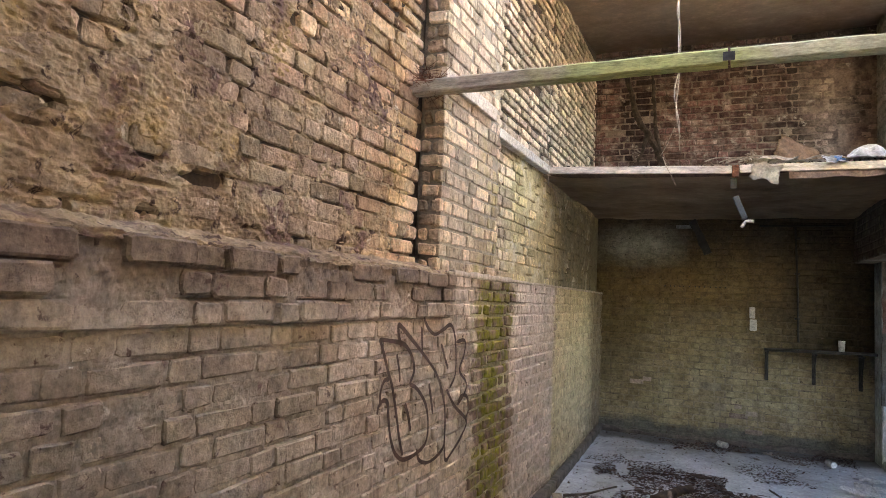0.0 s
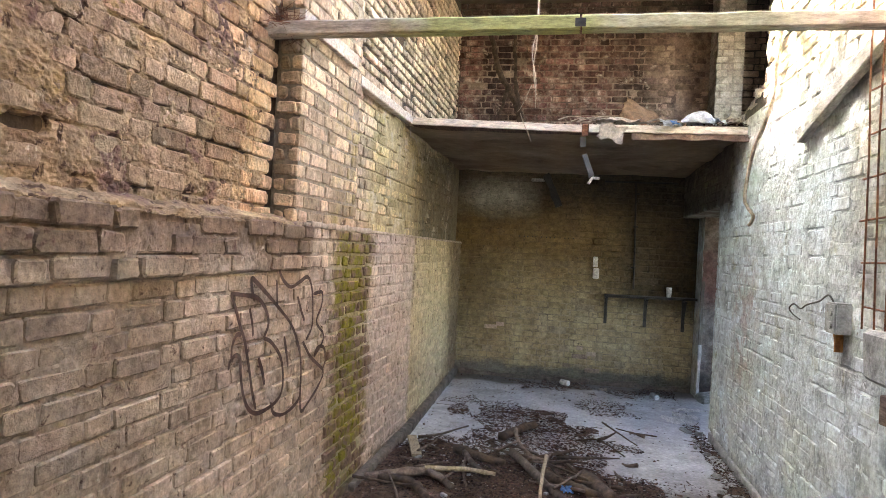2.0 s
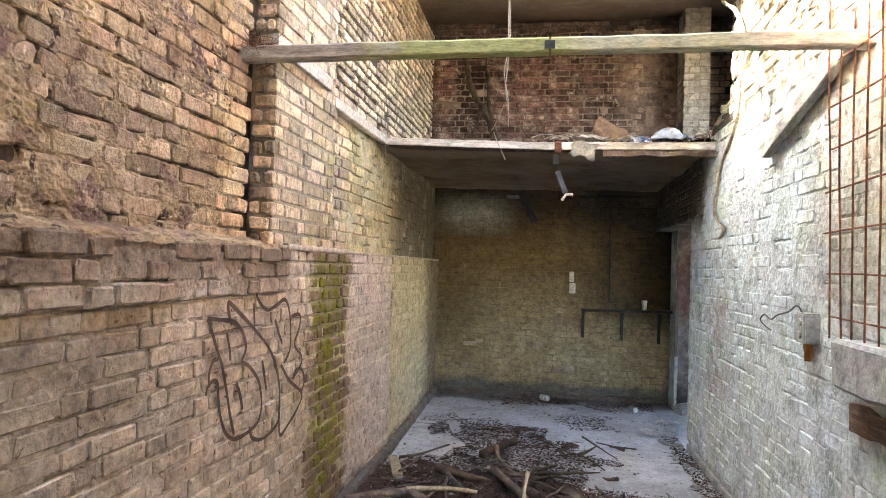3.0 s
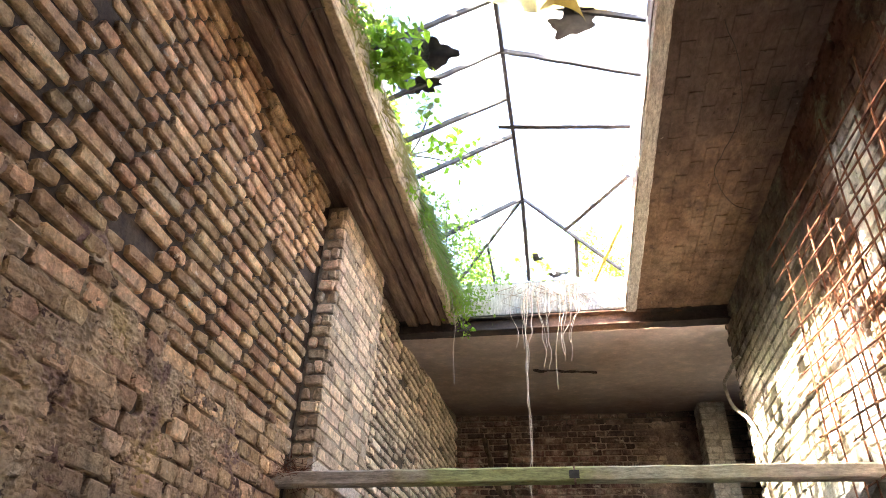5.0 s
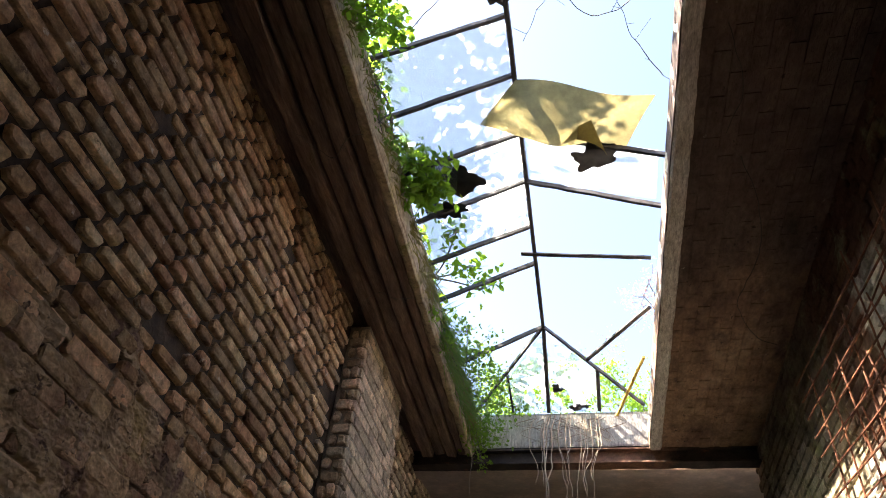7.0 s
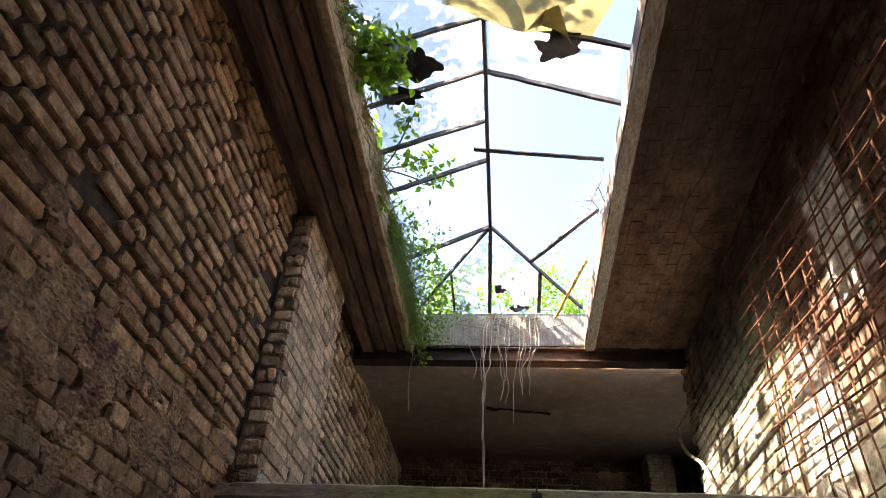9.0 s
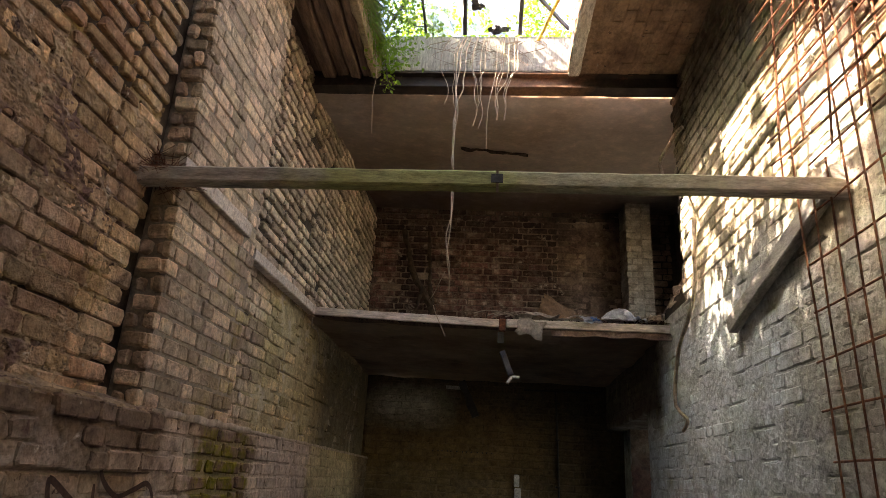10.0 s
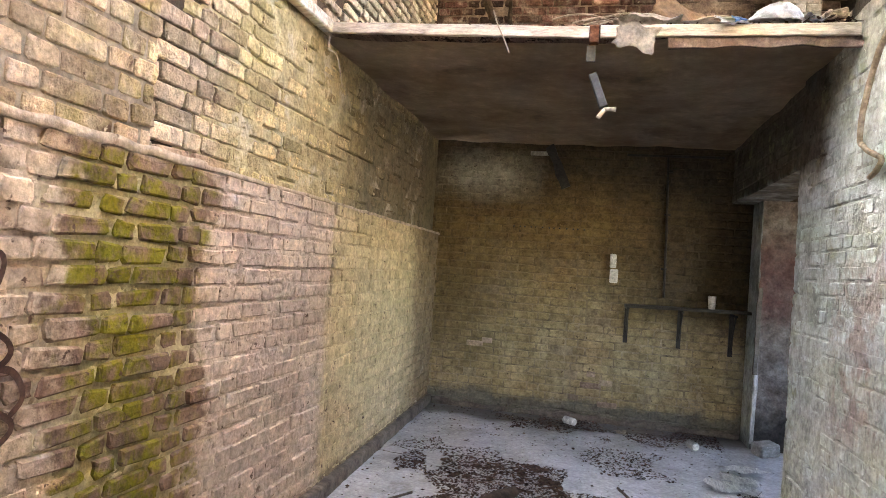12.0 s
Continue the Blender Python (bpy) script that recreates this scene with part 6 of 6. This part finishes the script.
def bed_gap(p, z, base, share=0.02):
    """Depth of the broken gaps that run along the bed joints."""
    q = Vector((p.x * 3.3, math.floor((z - base) / COURSE + 0.5) * 7.1, p.z))
    off = abs((z - base) / COURSE - math.floor((z - base) / COURSE + 0.5)) * COURSE
    open_ = noise.noise(q) + 0.5 * noise.noise(q * 3.1) - share
    return 0.02 * min(1.0, max(0.0, open_ * 4)) * max(0.0, 1 - off / 0.012)


def render_skin(u, v):
    """Smeared render over the bricks: thick and pitted at one end, thinning until the bricks stand clear."""
    y, z = 0.7 + 2.57 * u, LEDGE + 0.02 + 1.3 * v
    p = Vector((y, z, 0))
    cover = 0.95 + 0.55 * noise.noise(p * 1.7 + Vector((3, 9, 1))) + 0.45 * noise.noise(p * 5.3) - 0.55 * max(0.0, y - 1.45) - 0.4 * v + 0.25 * max(0.0, 0.25 - v)
    cover = min(1.0, max(0.0, cover))
    h = -0.0045 + 0.012 * cover + 1.4 * rough_field(Vector((y * 0.8, z * 1.25, 1))) - 0.9 * bed_gap(p, z, LEDGE, 0.1)
    pit = noise.noise(Vector((y * 5.5, z * 11, 8))) + 0.35 * noise.noise(p * 22)
    if pit > 0.3:
        h -= min(0.035, 0.5 * (pit - 0.3))
    edge = max(0.0, (v - 0.75 + 0.2 * noise.noise(p * 3)) / 0.25, (u - 0.93) / 0.07)
    return (U + h - 0.03 * edge * edge, y, z)


part("render_patch", sheet(640, 320, render_skin), M_RENDER, wall_left_upper, "crumbling pitted render smeared over brick")


def peeled(y, z):
    """Where the damp has taken the paint off the bricks."""
    return abs(y - 4.13 + 0.2 * noise.noise(Vector((1.1, z * 2.4, 3))) + 0.12 * noise.noise(Vector((y * 2, z * 8, 6)))) < 0.4


def paint_skin(u, v):
    y, z = 0.7 + 7.7 * u * (0.55 + 0.45 * u), 0.02 + 1.6 * v
    p = Vector((y, z, 0))
    bare = 1.0 if peeled(y, z) else 0.0
    h = -0.005 + 0.004 * noise.noise(p * 2.5) + 0.004 * noise.noise(p * 9) + (0.7 if y < 4.5 else 1.25) * rough_field(p) - 0.009 * bare - bed_gap(p, z, LEDGE, 0.0)
    if y < 3.42 and z > LEDGE - 3 * COURSE:
        h += 0.0135 + 0.9 * rough_field(p * 0.7)
    return (L + h - SPLAY * max(0.0, y - BEND), y, z)


part("paint_skin", sheet(900, 250, paint_skin), M_PAINT_SKIN, wall_left, "flaking old paint over the joints")


def right_skin(u, v):
    y, z = 1.0 + 5.5 * u, 0.1 + 2.6 * v
    p = Vector((y, z, 40))
    h = 0.0004 + 0.003 * noise.noise(p * 2.2) + 0.003 * noise.noise(p * 9) + 0.7 * rough_field(p) - 0.8 * bed_gap(p, z, 0.0, 0.16)
    if abs(y - 4.365) < 0.06 and abs(z - 2.645) < 0.045:
        h -= 0.06
    return (R - h, y, z)


part("paint_skin", sheet(620, 300, right_skin), M_RTM, wall_right, "old whitewash over the joints")


def cream_skin(u, v):
    y, z = 4.45 + 3.65 * u, LEDGE + 0.02 + 0.92 * v
    p = Vector((y, z, 20))
    cover = min(1.0, (y - 4.6 + 0.5 * noise.noise(p * 2)) * 1.6)
    h = -0.014 + 0.0155 * max(-1, cover) + 0.003 * noise.noise(p * 9) + 0.8 * rough_field(p) - bed_gap(p, z, LEDGE, 0.05)
    return (U + h, y, z)


part("paint_skin", sheet(420, 120, cream_skin), M_CREAM_SKIN, wall_left_upper, "flaking cream paint over the joints")


def back_skin(u, v):
    x, z = -1.5 + 2.92 * u, 0.02 + 2.58 * v
    p = Vector((x, z, 60))
    h = -0.0045 + 0.003 * noise.noise(p * 2.3) + 0.003 * noise.noise(p * 9) + 0.6 * rough_field(p) - bed_gap(p, z, 0.0, 0.0)
    return (x, BACK - h, z)


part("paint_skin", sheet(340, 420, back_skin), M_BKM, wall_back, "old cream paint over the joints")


def loft_back_skin(u, v):
    x, z = -1.5 + 2.86 * u, 2.68 + 1.75 * v
    p = Vector((x, z, 80))
    cover = max(min(1.0, (x - 0.72 + 0.35 * noise.noise(p * 3)) * 4), min(1.0, (3.02 - z + 0.3 * noise.noise(p * 4)) * 5 - max(0.0, x + 0.55) * 3))
    h = -0.011 + 0.012 * max(0.0, cover) + 0.5 * rough_field(p)
    return (x, UBACK - h, z)


part("plaster_skin", sheet(260, 160, loft_back_skin), M_LOFTSKIN, wall_upper_back, "remains of brown plaster over the bricks")

# torn dark strip in the loft ceiling
bm = sheet(40, 4, lambda u, v: Vector((-0.42 + 0.62 * u, 6.15 + 0.12 * u + (0.03 + 0.09 * v) * (0.6 + 0.8 * noise.noise(Vector((u * 5, v * 2, 3)))), 4.345 + 0.012 * noise.noise(Vector((u * 9, v * 3, 0))))), 0.008)
part("torn_lath", bm, M_ROT, scene.objects["ceiling_loft"], "dark torn lath hanging from the ceiling")
# bare bricks low on the back wall where the paint has gone
for x, z, w in ((0.055, 0.33, 0.05), (0.1, 0.43, 0.04), (-0.05, 0.2, 0.05), (0.26, 0.16, 0.09), (0.24, 0.36, 0.06), (-1.02, 0.62, 0.08), (-0.9, 0.66, 0.05), (0.14, 0.33, 0.06)):
    bm = bevelled(boxes((x - w, x + w, BACK - 0.007, BACK + 0.02, z - 0.026, z + 0.026)), 0.006)
    bmesh.ops.translate(bm, vec=(0, 0, rng.uniform(-0.004, 0.004)), verts=bm.verts)
    part("bare_brick", bm, M_UB, wall_back, "bare dark red brick")
# nest of twigs where the beam meets the wall
bm = bmesh.new()
for _ in range(150):
    p = Vector((-1.43 + prng.gauss(0, 0.035), 3.19 + prng.gauss(0, 0.05), 2.585 + prng.gauss(0, 0.022)))
    d = Vector((prng.gauss(0, 1), prng.gauss(0, 1), prng.gauss(-0.2, 0.6))).normalized() * prng.uniform(0.03, 0.1)
    tube(bm, [p - d, p + wobble(p, 20, 0.01), p + d], 0.0016, 0.001, 3)
solid("twig_nest", M_RUST, "tangle of red-brown twigs on the beam end", "nest", kind="", bm=bm)

# ---- brick courses ----
def course_z(z0):
    return z0 - COURSE * math.floor(z0 / COURSE)


bw = Brickwork(wall_left, (L, 0, 0), (0, 1, 0), (1, 0, 0), (M_LOW, M_LOWJ), 0.006, joint=0.013, jut=0.0034)
bw.fill(-1.5, BEND, LEDGE - 22 * COURSE, LEDGE, near=lambda u, v: 2.9 < u < 5.2 and v > 0.5, keep=lambda u, v: not peeled(u, v), lost=0.012)
bw.finish()
# bare mossy bricks where the paint has gone
bw = Brickwork(wall_left, (L, 0, 0), (0, 1, 0), (1, 0, 0), (M_LOW, M_LOWJ), 0.011, joint=0.019, jut=0.0045)
bw.fill(-1.5, BEND, LEDGE - 22 * COURSE, LEDGE, near=lambda u, v: True, keep=peeled, lost=0.02)
bw.finish()
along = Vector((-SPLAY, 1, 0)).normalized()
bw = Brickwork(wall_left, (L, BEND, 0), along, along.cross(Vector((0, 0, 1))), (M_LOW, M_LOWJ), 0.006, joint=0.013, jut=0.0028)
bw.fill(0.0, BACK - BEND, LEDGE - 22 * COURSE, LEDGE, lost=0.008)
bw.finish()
# corbelled courses below the ledge
bw = Brickwork(wall_left, (L + 0.016, 0, 0), (0, 1, 0), (1, 0, 0), (M_LOW, M_LOWJ), 0.008, joint=0.012, jut=0.006)
bw.fill(-1.5, 3.42, LEDGE - 3 * COURSE, LEDGE, lost=0.1)
bw.finish()
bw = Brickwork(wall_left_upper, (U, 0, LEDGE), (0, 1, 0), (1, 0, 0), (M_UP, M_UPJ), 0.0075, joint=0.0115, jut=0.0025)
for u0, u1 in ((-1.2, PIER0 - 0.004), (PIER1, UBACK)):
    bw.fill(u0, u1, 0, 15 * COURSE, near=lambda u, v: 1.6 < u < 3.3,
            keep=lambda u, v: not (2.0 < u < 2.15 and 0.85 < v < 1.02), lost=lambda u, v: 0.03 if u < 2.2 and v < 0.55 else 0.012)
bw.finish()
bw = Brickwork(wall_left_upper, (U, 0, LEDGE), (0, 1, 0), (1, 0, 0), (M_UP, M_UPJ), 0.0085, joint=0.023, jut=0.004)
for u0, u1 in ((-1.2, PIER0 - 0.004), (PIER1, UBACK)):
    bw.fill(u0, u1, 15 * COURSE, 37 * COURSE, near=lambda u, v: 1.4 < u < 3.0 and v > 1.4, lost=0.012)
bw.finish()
bw = Brickwork(pier, (PIERX, 0, LEDGE), (0, 1, 0), (1, 0, 0), (M_UP, M_UPJ), 0.005, joint=0.011, jut=0.003)
bw.fill(PIER0 + 0.004, PIER1, 0, 35 * COURSE, near=lambda u, v: True)
bw.finish()
# the pier's return, toothed
bw = Brickwork(pier, (0, PIER0, LEDGE), (1, 0, 0), (0, -1, 0), (M_UP, M_UPJ), 0.006, joint=0.02, jut=0.009)
bw.fill(U - 0.002, PIERX - 0.004, 0, 35 * COURSE, near=lambda u, v: False)
bw.finish()
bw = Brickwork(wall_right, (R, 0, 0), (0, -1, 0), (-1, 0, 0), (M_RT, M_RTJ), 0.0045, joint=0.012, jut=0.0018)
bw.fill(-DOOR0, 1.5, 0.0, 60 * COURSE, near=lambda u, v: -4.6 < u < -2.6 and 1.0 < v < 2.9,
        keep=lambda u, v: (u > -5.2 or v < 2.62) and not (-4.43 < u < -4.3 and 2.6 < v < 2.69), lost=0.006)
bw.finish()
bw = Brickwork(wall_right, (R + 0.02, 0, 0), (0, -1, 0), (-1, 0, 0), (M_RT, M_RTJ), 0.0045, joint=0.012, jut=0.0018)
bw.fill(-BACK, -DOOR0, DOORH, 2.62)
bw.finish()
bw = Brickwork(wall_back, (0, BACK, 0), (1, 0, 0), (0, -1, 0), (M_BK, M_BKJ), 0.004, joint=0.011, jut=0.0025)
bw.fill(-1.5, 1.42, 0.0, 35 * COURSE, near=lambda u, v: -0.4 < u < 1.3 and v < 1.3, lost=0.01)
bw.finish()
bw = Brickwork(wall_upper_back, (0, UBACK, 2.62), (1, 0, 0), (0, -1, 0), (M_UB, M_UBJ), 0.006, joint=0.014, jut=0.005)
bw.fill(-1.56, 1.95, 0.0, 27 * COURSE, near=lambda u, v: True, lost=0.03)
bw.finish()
bw = Brickwork(pier_up, (0, UPY, 2.6), (1, 0, 0), (0, -1, 0), (M_PALE, M_PALEJ), 0.004, joint=0.012)
bw.fill(UPX0, UPX1, 0.0, 28 * COURSE, near=lambda u, v: False)
bw.finish()
bw = Brickwork(pier_up, (UPX0, 0, 2.6), (0, -1, 0), (-1, 0, 0), (M_PALE, M_PALEJ), 0.004, joint=0.012)
bw.fill(-UBACK, -UPY, 0.0, 28 * COURSE, near=lambda u, v: False)
bw.finish()
